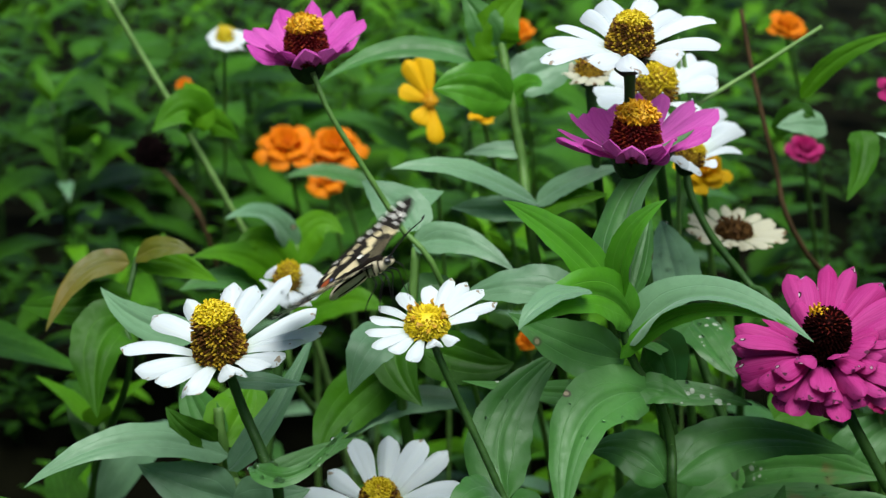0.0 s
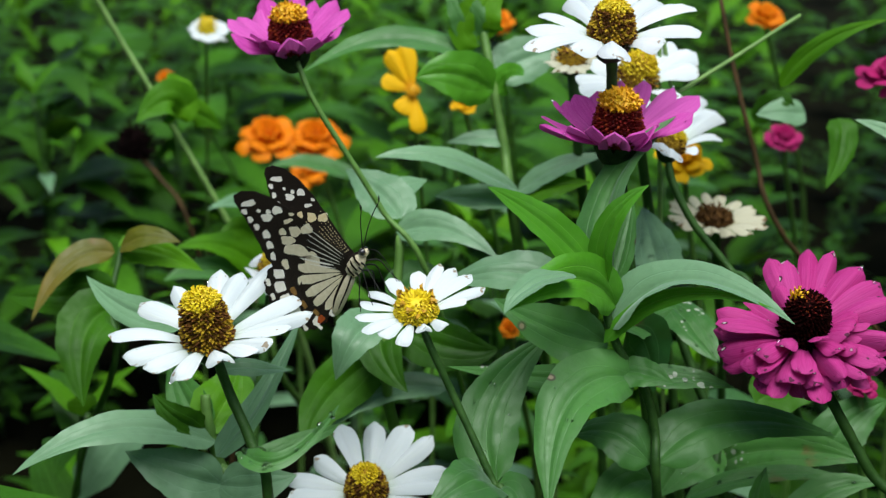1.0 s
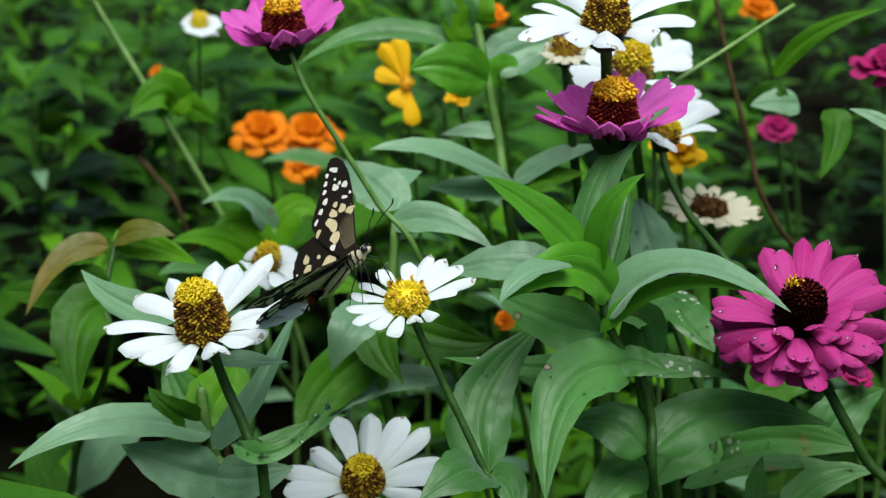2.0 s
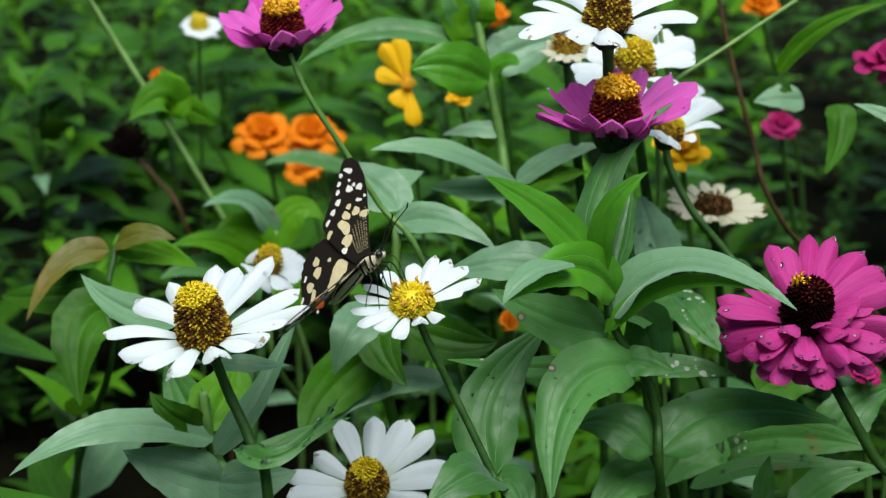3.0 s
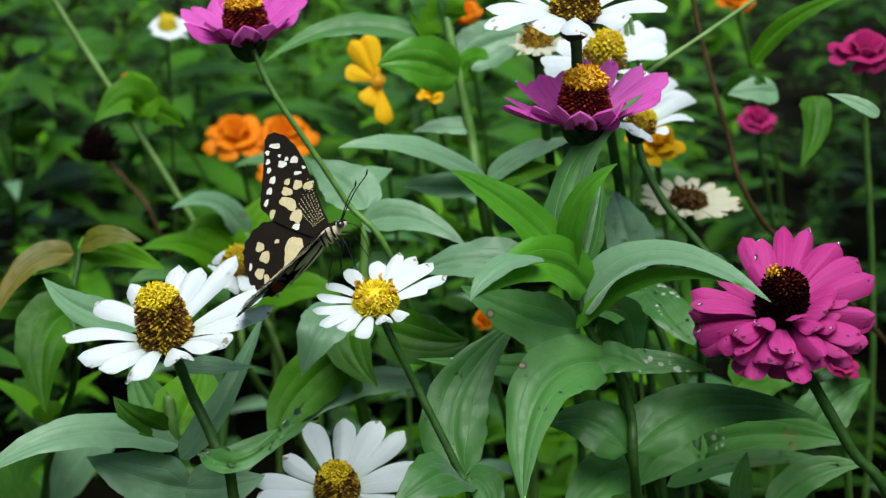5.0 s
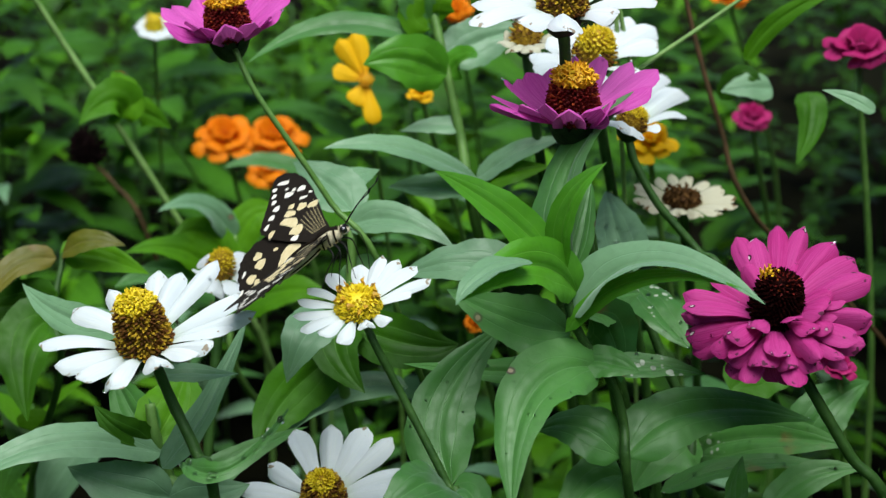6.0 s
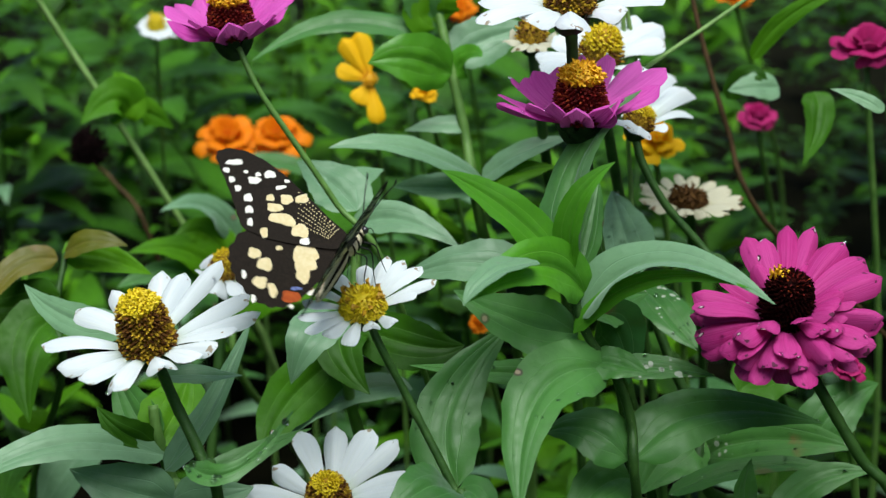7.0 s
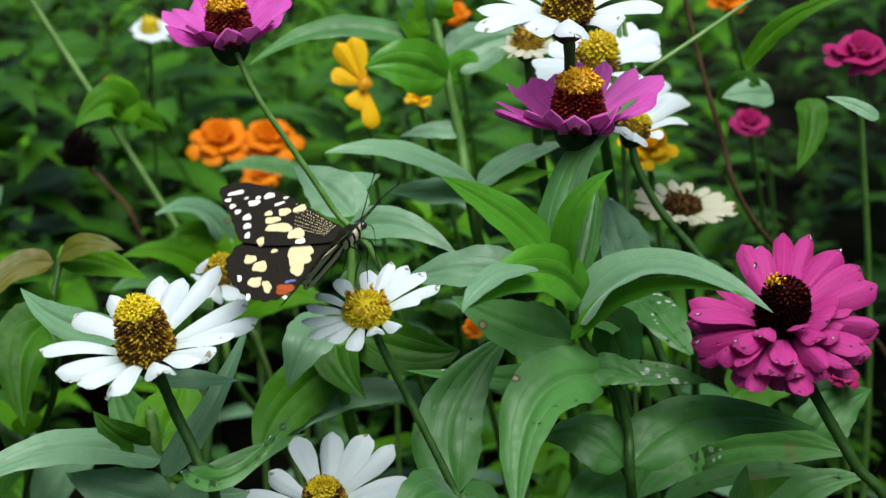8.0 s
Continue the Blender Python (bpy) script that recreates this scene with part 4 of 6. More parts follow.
    leaf_on(s, (0.0280, 0.2357, 0.5458), (0.0210, 0.2340, 0.5643), (0.0084, 0.2403, 0.5755), 0.0194, LEAF, normal=(0, -1, 0.2))
    leaf_on(s, (0.0331, 0.2350, 0.5313), (0.0539, 0.2475, 0.5409), (0.0727, 0.2500, 0.5426), 0.0240, LEAF_SHEEN, normal=(0, -0.9, 0.5))
    leaf_on(s, (0.0490, 0.1977, 0.4821), (0.0108, 0.1659, 0.5154), (-0.0193, 0.1623, 0.5080), 0.0159, LEAF_SHEEN, "long leaf greyed to stand in for sky sheen", normal=(0, -0.5, 0.9))
    leaf_on(s, (0.0477, 0.1976, 0.4821), (0.0633, 0.1887, 0.5004), (0.0902, 0.1956, 0.5027), 0.0141, LEAF_SHEEN, normal=(0, -0.5, 0.9))
    leaf_on(s, (0.0477, 0.1967, 0.4796), (0.0243, 0.1865, 0.4826), (0.0075, 0.1764, 0.4856), 0.0161, LEAF_SHEEN, normal=(0, -0.6, 0.8))
    leaf_on(s, (0.0477, 0.1967, 0.4796), (0.0593, 0.1850, 0.4903), (0.0823, 0.1909, 0.4901), 0.0162, LEAF_LIME, normal=(0, -0.6, 0.8))
    leaf_on(s, (0.0408, 0.2153, 0.5026), (0.0304, 0.2162, 0.5059), (0.0119, 0.2140, 0.5014), 0.0110, LEAF_SHEEN, normal=(0, -0.6, 0.8))
    w = thing("zinnia_shoot", (-0.19, 0.2, 0), "shoot with drooping shade-darkened leaves and a browning one", "plant", "zinnia shoots")
    stem_on(w, [(-0.19, 0.2, 0), (-0.185, 0.2, 0.28)] + [(-0.1438, 0.1535, 0.4044), (-0.1467, 0.1625, 0.4297), (-0.1440, 0.1819, 0.4542)], 0.0018, 0.0015, STEM)
    # the darker leaf material stands in for heavy shade on this leaf
    leaf_on(w, (-0.1448, 0.1625, 0.4297), (-0.1595, 0.1376, 0.4356), (-0.1501, 0.1194, 0.3984), 0.0295, LEAF_SHADED, normal=(-0.1, -1, 0.3))
    leaf_on(w, (-0.1475, 0.1809, 0.4517), (-0.1698, 0.1727, 0.4605), (-0.1810, 0.1499, 0.4273), 0.0140, LEAF_BROWN, "browning leaf hanging down", normal=(-0.2, -0.8, 0.6))
    leaf_on(w, (-0.1459, 0.1818, 0.4543), (-0.1283, 0.1871, 0.4525), (-0.1026, 0.1701, 0.4474), 0.0162, LEAF_LIME, normal=(0, -0.7, 0.7))
    leaf_on(w, (-0.1441, 0.1661, 0.4399), (-0.1713, 0.1720, 0.4287), (-0.2027, 0.1813, 0.4276), 0.0218, LEAF_SHADED, normal=(0, -0.8, 0.6))
    leaf_on(w, (-0.1448, 0.1819, 0.4542), (-0.1300, 0.1713, 0.4681), (-0.1134, 0.1743, 0.4600), 0.0135, LEAF_BROWN, normal=(0, -0.6, 0.8))
    x = thing("zinnia_shoot", (0.3, 0.3, 0), "tall shoot with long pointed leaves", "plant", "zinnia shoots")
    stem_on(x, [(0.3, 0.3, 0), (0.3, 0.3, 0.3)] + [(0.1928, 0.2610, 0.4389), (0.1745, 0.2764, 0.4839), (0.1622, 0.2911, 0.5261), (0.1545, 0.3029, 0.5599)], 0.0016, 0.0012, STEM_BROWN)
    leaf_on(x, (0.1797, 0.2488, 0.5252), (0.1925, 0.2486, 0.5534), (0.2293, 0.2422, 0.5621), 0.0095, LEAF_LIME, normal=(0.3, -0.8, 0.5))
    leaf_on(x, (0.1744, 0.2814, 0.4980), (0.1848, 0.2738, 0.5204), (0.1931, 0.2747, 0.5074), 0.0130, LEAF_SHADED, normal=(0, -0.9, 0.5))
    leaf_on(x, (0.2191, 0.2838, 0.5007), (0.2230, 0.2703, 0.4925), (0.2083, 0.2517, 0.4713), 0.0177, LEAF_SHADED, normal=(0.2, -1, 0.2))
    leaf_on(x, (0.2154, 0.1438, 0.5256), (0.2068, 0.1461, 0.5325), (0.1932, 0.1465, 0.5349), 0.0064, LEAF_SHEEN, normal=(0, -0.8, 0.6))
    leaf_on(x, (0.1992, 0.2750, 0.5052), (0.1862, 0.2700, 0.5083), (0.1716, 0.2650, 0.5063), 0.0165, LEAF_SHEEN, normal=(0, -0.7, 0.7))


def hidden_shoot():
    p = thing("zinnia_shoot", (-0.06, 0.42, 0), "pale green shoot behind the butterfly", "plant", "zinnia shoots")
    stem_on(p, [(-0.06, 0.42, 0), (-0.062, 0.42, 0.2)] + [(-0.0897, 0.3203, 0.3314), (-0.0918, 0.3360, 0.3757), (-0.0904, 0.3468, 0.4057)], 0.0024, 0.0016, STEM_LIGHT)
    leaf_on(p, (-0.0903, 0.3462, 0.4041), (-0.1034, 0.3371, 0.4392), (-0.1265, 0.3124, 0.4317), 0.0171, LEAF_SHEEN, normal=(-0.1, -0.6, 0.8))
    leaf_on(p, (-0.0903, 0.3428, 0.3946), (-0.0813, 0.3558, 0.4302), (-0.0619, 0.3499, 0.4120), 0.0208, LEAF_LIME, normal=(0.1, -0.8, 0.6))
    leaf_on(p, (-0.0912, 0.3394, 0.3851), (-0.1071, 0.3421, 0.4239), (-0.1238, 0.3257, 0.4091), 0.0212, LEAF_LIME, normal=(-0.1, -0.8, 0.6))
    leaf_on(p, (-0.0918, 0.3360, 0.3757), (-0.1127, 0.3285, 0.4158), (-0.1449, 0.3044, 0.4105), 0.0197, LEAF_LIME, normal=(-0.1, -0.7, 0.7))
    leaf_on(p, (-0.0917, 0.3338, 0.3693), (-0.1228, 0.3236, 0.4030), (-0.1506, 0.2979, 0.3930), 0.0217, LEAF, normal=(-0.1, -0.7, 0.7))
    leaf_on(p, (-0.0910, 0.3315, 0.3630), (-0.0590, 0.3310, 0.3886), (-0.0333, 0.3169, 0.3765), 0.0219, LEAF_LIME, normal=(0.1, -0.7, 0.7))


star_plant()
hidden_shoot()
side_leaves()


# ---- flowers further back ----
def cosmos(at, normal, rise, tips, mat, label, base, stem):
    p = thing("cosmos", base, label, "flower", "cosmos flowers")
    stem_on(p, [base] + stem + [at], 0.0016, 0.0012, STEM_LIGHT)
    flower_head(p, at, normal, rise, tips, 0.004, 0.004, mat, FLORET_ORANGE, FLORET_ORANGE, width=0.0105, bulge=0.05, seed=41, floret_n=20, scale_n=30, calyx=0.8, notch=0.08)
    return p


def double_flower(at, r, label, base, mat, seed):
    """A full ruffled head of many short petals."""
    p = thing("marigold", base, label, "flower", "orange flowers")
    rng = random.Random(seed)
    stem_on(p, [base, (base[0], base[1], at[2] * 0.6), at], 0.002, 0.0016, STEM_LIGHT)
    rows = [(ring_tips(6, r * f, rng, 25 * k, 0.25), r * h, r * 0.1, 0.2, 1.0) for k, (f, h) in enumerate(((0.85, 0.4), (0.5, 0.7)))]
    flower_head(p, at, (0.05, -0.45, 1), 0.0, ring_tips(7, r, rng, 0, 0.25), r * 0.16, r * 0.5, mat, mat, mat, width=r * 0.75, bulge=0.25, extra_rows=rows, seed=seed, floret_n=8, scale_n=12)
    return p


def far_flowers():
    cosmos((-0.0105, 0.3297, 0.4995), (0.050, -0.893, 0.447), 0.0020, [(-118, 0.0150), (-80, 0.0250), (100, 0.0270), (124, 0.0270), (164, 0.0190)], YELLOW, "yellow cosmos with broad petals half behind a leaf",
           (0.0, 0.4, 0), [(0.0, 0.4, 0.3)])
    double_flower((-0.1340, 0.6060, 0.3918), 0.022, "ruffled orange marigold deep in the bed", (-0.12, 0.65, 0), ORANGE, 51)
    p = double_flower((-0.0980, 0.6070, 0.3917), 0.022, "ruffled orange marigold deep in the bed", (-0.07, 0.64, 0), ORANGE, 52)
    leaf_on(p, (-0.0586, 0.5132, 0.3931), (-0.0934, 0.5080, 0.4115), (-0.1190, 0.4937, 0.4033), 0.0141, LEAF, normal=(0, -0.6, 0.8))
    double_flower((-0.0986, 0.5701, 0.3776), 0.015, "small orange marigold deep in the bed", (-0.08, 0.6, 0), ORANGE, 53)
    double_flower((0.1391, 0.2925, 0.4723), 0.014, "small amber marigold behind a white zinnia", (0.17, 0.33, 0), YELLOW, 54)
    double_flower((0.0385, 0.6419, 0.4779), 0.013, "small orange marigold deep in the bed", (0.06, 0.75, 0), ORANGE, 55)
    double_flower((0.2324, 0.6004, 0.4941), 0.014, "small orange marigold deep in the bed", (0.3, 0.7, 0), ORANGE, 56)
    double_flower((-0.2458, 0.7657, 0.4025), 0.007, "tiny orange marigold bud far back", (-0.2, 0.9, 0), ORANGE, 57)
    double_flower((0.0180, 0.3767, 0.4805), 0.008, "small yellow marigold beside a cosmos", (0.05, 0.5, 0), YELLOW, 58)
    double_flower((0.2287, 0.4738, 0.4372), 0.012, "crimson zinnia far back in the bed", (0.27, 0.55, 0), CRIMSON, 59)
    double_flower((0.2458, 0.2914, 0.5198), 0.016, "magenta zinnia on a tall stem", (0.27, 0.3, 0), CRIMSON, 60)
    double_flower((0.1986, 0.1074, 0.4247), 0.007, "small magenta zinnia low in the bed", (0.22, 0.12, 0), CRIMSON, 61)
    double_flower((0.0465, 0.2400, 0.3925), 0.006, "small rust-orange marigold deep in the bed", (0.07, 0.3, 0), ORANGE, 62)


far_flowers()


def seed_head():
    base = (-0.17, 0.58, 0)
    p = thing("seed_head", base, "withered black seed head on a dry stem", "flower", "seed heads")
    top = Vector((-0.2251, 0.5615, 0.3939))
    stem_on(p, [base, (-0.165, 0.57, 0.2)] + [(-0.1787, 0.5160, 0.3515), (-0.2054, 0.5458, 0.3781), (-0.2234, 0.5604, 0.3908)], 0.0018, 0.0015, STEM_BROWN)
    rng = random.Random(9)
    head = part("seed_cone", dome_mesh("seed_cone", 0.010, 0.022), SEED, p)
    head.matrix_local = p.matrix_world.inverted() @ Matrix.Translation(top - Vector((0, 0, 0.004)))
    part("dry_scale_cover", scale_cluster("dry_scale_cover", dome_points(80, 0.0115, 0.022), 0.0016, 0.005, rng, 0.2), SEED, head)


def grass_stem(pts, r0, r1, base, blades):
    p = thing("grass_stem", base, "long pale grass stalk leaning across the bed", "grass", "grass stalks")
    stem_on(p, [base] + pts, r0, r1, STEM_PALE)
    for b, c, t, w in blades:
        leaf_on(p, b, c, t, w, LEAF_LIME, normal=(0, -0.9, 0.5), fold=0.3)


seed_head()
grass_stem([(-0.0780, 0.3772, 0.3111), (-0.1034, 0.3689, 0.3645), (-0.1188, 0.3554, 0.4025), (-0.1425, 0.3508, 0.4512), (-0.1661, 0.3499, 0.4954), (-0.1814, 0.3532, 0.5210), (-0.1968, 0.3525, 0.5502)], 0.0024, 0.0017, (-0.03, 0.45, 0),
           [((-0.1457, 0.3488, 0.4756), (-0.1497, 0.3460, 0.4980), (-0.1689, 0.3275, 0.4777), 0.0260), ((-0.1496, 0.3486, 0.4756), (-0.1443, 0.3619, 0.4825), (-0.1261, 0.3665, 0.4643), 0.0199), ((-0.1496, 0.3486, 0.4756), (-0.1434, 0.3434, 0.4902), (-0.1599, 0.3768, 0.4959), 0.0232)])
grass_stem([(0.1118, 0.1839, 0.5277), (0.1196, 0.1868, 0.5351), (0.1455, 0.1933, 0.5510), (0.1767, 0.2012, 0.5707)], 0.0011, 0.0009, (0.16, 0.25, 0), [])


# ---- the bed behind ----
def bed_plant(kind, height, pairs, mat, alt, seed, length=0.095, width=0.036):
    """One bushy plant of the bed: a stem with crossed pairs of leaves."""
    rng = random.Random(seed)
    p = thing("bed_plant", (0, 0, 0), kind, "plant", "plants of the bed")
    lean = Vector((rng.uniform(-0.05, 0.05), rng.uniform(-0.05, 0.05), height))
    part("stem", tube("stem", [(0, 0, 0), lean * 0.5 + Vector((0.01, 0, 0)), lean], 0.003, 0.0016, sides=6, steps=4), STEM, p)
    for k in range(pairs):
        f = 0.3 + 0.7 * (k + 0.5) / pairs
        at = lean * f
        a = k * 1.57 + rng.uniform(-0.5, 0.5)
        for side in (0, math.pi):
            b = a + side + rng.uniform(-0.3, 0.3)
            out = Vector((math.cos(b), math.sin(b), 0))
            l = length * (1.15 - 0.5 * f) * rng.uniform(0.75, 1.25)
            rise = rng.uniform(0.1, 0.9) * (0.4 + f)
            c = at + out * l * 0.5 + Vector((0, 0, l * rise * 0.6))
            t = at + out * l + Vector((0, 0, l * (rise * 0.6 - rng.uniform(0.1, 0.6))))
            m = rng.choices((mat, alt, LEAF_SHEEN), (0.66, 0.27, 0.07))[0]
            part("leaf", blade("leaf", at, c, t, width * rng.uniform(0.8, 1.3) * l / length, (-0.2 * out.x, -0.2 * out.y, 1), nv=7, nu=2, seed=seed + k), m, p)
    if pairs > 3:
        # young leaves round the tip
        for k in range(3):
            b = k * 2.1 + rng.uniform(0, 1)
            out = Vector((math.cos(b), math.sin(b), 0))
            part("leaf", blade("leaf", lean, lean + out * 0.012 + Vector((0, 0, 0.02)), lean + out * 0.03 + Vector((0, 0, 0.03)), 0.014, (-out.x, -out.y, 0.6), nv=6, nu=2, seed=k), LEAF_LIME, p)
    return p


def far_plant(kind, height, leaves, mat, seed, length=0.075, width=0.028):
    """A plant deep in the bed, its foliage in one piece."""
    rng = random.Random(seed)
    p = thing("bed_plant", (0, 0, 0), kind, "plant", "plants of the bed")
    part("stem", tube("stem", [(0, 0, 0), (0.01, 0, height * 0.5), (0, 0.01, height * 0.9)], 0.003, 0.0016, sides=5, steps=3), STEM, p)
    verts, faces, uvs = [], [], []
    for k in range(leaves):
        f = 0.35 + 0.65 * (k + 0.5) / leaves
        b = k * 2.4 + rng.uniform(-0.4, 0.4)
        out = Vector((math.cos(b), math.sin(b), 0))
        at = Vector((0, 0, height * f)) + out * rng.uniform(0, 0.05)
        l = length * (1.1 - 0.4 * f) * rng.uniform(0.7, 1.3)
        rise = rng.uniform(0.1, 1.1)
        me = blade("leaf", at, at + out * l * 0.5 + Vector((0, 0, l * rise * 0.6)), at + out * l + Vector((0, 0, l * (rise * 0.6 - rng.uniform(0.1, 0.6)))),
                   width * rng.uniform(0.8, 1.3) * l / length, (-0.2 * out.x, -0.2 * out.y, 1), nv=6, nu=1, seed=seed + k)
        o = len(verts)
        verts += [v.co.copy() for v in me.vertices]
        faces += [tuple(i + o for i in q.vertices) for q in me.polygons]
        uvs += [(0.5 + 0.5 * (j - 1), i / 6) for i in range(7) for j in range(3)]
        bpy.data.meshes.remove(me)
    part("foliage", mesh_of("foliage", verts, faces, uvs), mat, p)["kind"] = "stuff"
    return p


def bed():
    rng = random.Random(77)
    near = [bed_plant("bushy green garden plant with pointed leaves", 0.36, 7, LEAF_SHADED, LEAF_LIME, 101),
            bed_plant("bushy green garden plant with pointed leaves", 0.40, 8, LEAF_SHADED, LEAF, 102),
            bed_plant("bright green garden plant with pointed leaves", 0.33, 7, LEAF_LIME, LEAF_SHADED, 103, 0.08, 0.03),
            bed_plant("dark green garden plant with small leaves", 0.37, 9, LEAF_SHADED, LEAF_LIME, 104, 0.05, 0.016),
            bed_plant("grey-green garden plant with long leaves", 0.38, 7, LEAF, LEAF_SHADED, 105, 0.105, 0.034)]
    far = [far_plant("bushy green garden plant deep in the bed", 0.36, 30, LEAF_SHADED, 201, 0.10, 0.036),
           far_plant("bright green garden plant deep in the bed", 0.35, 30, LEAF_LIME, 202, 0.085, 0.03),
           far_plant("fine-leaved green plant deep in the bed", 0.37, 48, LEAF_SHADED, 203, 0.06, 0.017),
           far_plant("dark green garden plant deep in the bed", 0.37, 26, LEAF_SHADED, 204, 0.11, 0.036),
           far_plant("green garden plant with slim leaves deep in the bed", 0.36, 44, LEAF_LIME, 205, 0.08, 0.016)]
    spots = []
    y = 0.24
    while y < 4.2:
        half = 0.16 + 0.32 * (y + 0.5)
        step = 0.08 + 0.05 * y
        x = -half + rng.uniform(0, step)
        while x < half:
            spots.append((x + rng.uniform(-0.35, 0.35) * step, y + rng.uniform(-0.4, 0.4) * step))
            x += step
        y += step * 0.8
    rest = []
    for x, y in spots:
        k = rng.randrange(5)
        thin = 0.0
        if x < -0.13 and y < 0.6:
            thin = 0.92
        elif x < -0.14 - 0.12 * y:
            thin = 0.5
        elif x > 0.17 + 0.13 * y:
            thin = 0.7
            # darker-leaved kinds stand in for shade along this edge
            k = rng.choice((0, 3))
        elif y < 0.5:
            thin = 0.3
        low = rng.random() < thin
        if x > 0.13 + 0.1 * y and y < 0.5:
            low = True
        top = 0.37 + 0.03 * math.sin(x * 7 + y * 3)
        if -0.24 < x < 0.02 and y < 0.66:
            top = 0.31
        elif x > 0.17 + 0.13 * y:
            top = 0.29
        elif x < 0.25 and y < 0.5:
            top = 0.335
        s = top / (0.36, 0.40, 0.33, 0.37, 0.38)[k] * (rng.uniform(0.88, 1.14) if rng.random() < 0.5 else rng.uniform(0.40, 0.70))
        if low:
            # undergrowth over the soil
            k, s = 0, rng.uniform(0.20, 0.36)
        wide = s * (rng.uniform(1.2, 1.5) if low else rng.uniform(0.9, 1.25))
        turn = Matrix.Translation((x, y, 0)) @ Matrix.Rotation(rng.uniform(0, 6.28), 4, "Z")
        if y < 1.5:
            ob = copy_thing((near if y < 0.8 else far)[k], turn)
            ob.scale = (wide, wide, s)
        else:
            rest.append((k, turn @ Matrix.Diagonal((wide, wide, s, 1))))
    # unseen plants round and behind the viewer, lower than the flowers, block stray light
    for i in range(16):
        for j in range(15):
            x, y = -0.9 + 0.12 * i + rng.uniform(-0.04, 0.04), -1.4 + 0.11 * j + rng.uniform(-0.04, 0.04)
            if y > 0.18 and abs(x) < 0.3:
                continue
            s = rng.uniform(0.7, 0.82) * (1.0 if abs(x) < 0.4 else 1.2)
            rest.append((rng.randrange(5), Matrix.Translation((x, y, 0)) @ Matrix.Rotation(rng.uniform(0, 6.28), 4, "Z") @ Matrix.Diagonal((s * 1.2, s * 1.2, s, 1))))
    # unseen taller shrubs, added at both sides and behind the viewer to block light
    for side, x0, x1, y0, y1, n in ((-1, 0.52, 1.3, -0.4, 1.3, 50), (1, 0.50, 1.4, -0.2, 1.7, 60), (0, -1.2, 1.2, -1.9, -1.2, 34)):
        for _ in range(n):
            y = rng.uniform(y0, y1)
            x = rng.uniform(x0, x1) * (side or 1) + side * max(0, y) * 0.26
            s = rng.uniform(1.9, 2.6)
            rest.append((rng.randrange(5), Matrix.Translation((x, y, 0)) @ Matrix.Rotation(rng.uniform(0, 6.28), 4, "Z") @ Matrix.Diagonal((s * 1.3, s * 1.3, s, 1))))
    # unseen plants carry the bed on past both sides
    for i in range(24):
        for j in range(26):
            x, y = -2.9 + 0.25 * i + rng.uniform(-0.1, 0.1), -2.0 + 0.25 * j + rng.uniform(-0.1, 0.1)
            if abs(x) < 1.0 + 0.22 * max(0, y):
                continue
            s = rng.uniform(0.9, 1.3)
            rest.append((rng.randrange(5), Matrix.Translation((x, y, 0)) @ Matrix.Rotation(rng.uniform(0, 6.28), 4, "Z") @ Matrix.Diagonal((s * 1.5, s * 1.5, s, 1))))
    verts, faces, uvs, slots = [], [], [], []
    mats = [LEAF_SHADED, LEAF_LIME]
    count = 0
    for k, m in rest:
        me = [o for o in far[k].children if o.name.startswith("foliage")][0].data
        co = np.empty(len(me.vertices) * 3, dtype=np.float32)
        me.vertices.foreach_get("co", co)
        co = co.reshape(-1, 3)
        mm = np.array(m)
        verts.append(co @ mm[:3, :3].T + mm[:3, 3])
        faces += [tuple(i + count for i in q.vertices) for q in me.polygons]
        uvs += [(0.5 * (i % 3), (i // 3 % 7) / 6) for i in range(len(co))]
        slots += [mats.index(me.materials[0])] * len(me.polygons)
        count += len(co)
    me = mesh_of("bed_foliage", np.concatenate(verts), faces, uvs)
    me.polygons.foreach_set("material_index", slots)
    tagged(part("bed_foliage", me, mats), "green leaves of the flower bed reaching far back, with unseen plants that block light", "foliage", kind="stuff")
    for i, ob in enumerate(near + far):
        ob.matrix_world = pose(-0.7 + 0.16 * i, 4.3, 0)


bed()


# ---- the butterfly ----
WING = plain_material("wing_scales", (0.006, 0.0045, 0.003), (0.020, 0.014, 0.009), 1600.0, 0.75, 0.3, 0.12, share=0.04)
SPOT = plain_material("cream_scales", (0.58, 0.47, 0.23), (0.70, 0.60, 0.36), 700.0, 0.75, 0.3, 0.2, share=0.1)
SPOT_WHITE = plain_material("pale_scales", (0.70, 0.67, 0.55), (0.80, 0.78, 0.70), 700.0, 0.75, 0.3, 0.2, share=0.1)
SPOT_RED = plain_material("orange_scales", (0.22, 0.030, 0.004), (0.34, 0.07, 0.010), 700.0, 0.75, 0.3, 0.2)
SPOT_LIGHT = plain_material("light_cream_scales", (0.62, 0.55, 0.36), (0.74, 0.68, 0.50), 700.0, 0.75, 0.3, 0.2, share=0.2)
SPOT_OCHRE = plain_material("ochre_scales", (0.12, 0.055, 0.010), (0.26, 0.15, 0.04), 700.0, 0.75, 0.3, 0.2)
SPOT_BLUE = plain_material("blue_scales", (0.03, 0.04, 0.12), (0.12, 0.16, 0.36), 700.0, 0.6, 0.3, 0.3)
FUR_DARK = plain_material("dark_fur", (0.005, 0.004, 0.003), (0.022, 0.016, 0.011), 1500.0, 0.9, 0.8, 0.06)
FUR_CREAM = plain_material("cream_fur", (0.50, 0.43, 0.26), (0.68, 0.61, 0.44), 1500.0, 0.9, 0.8, 0.1)
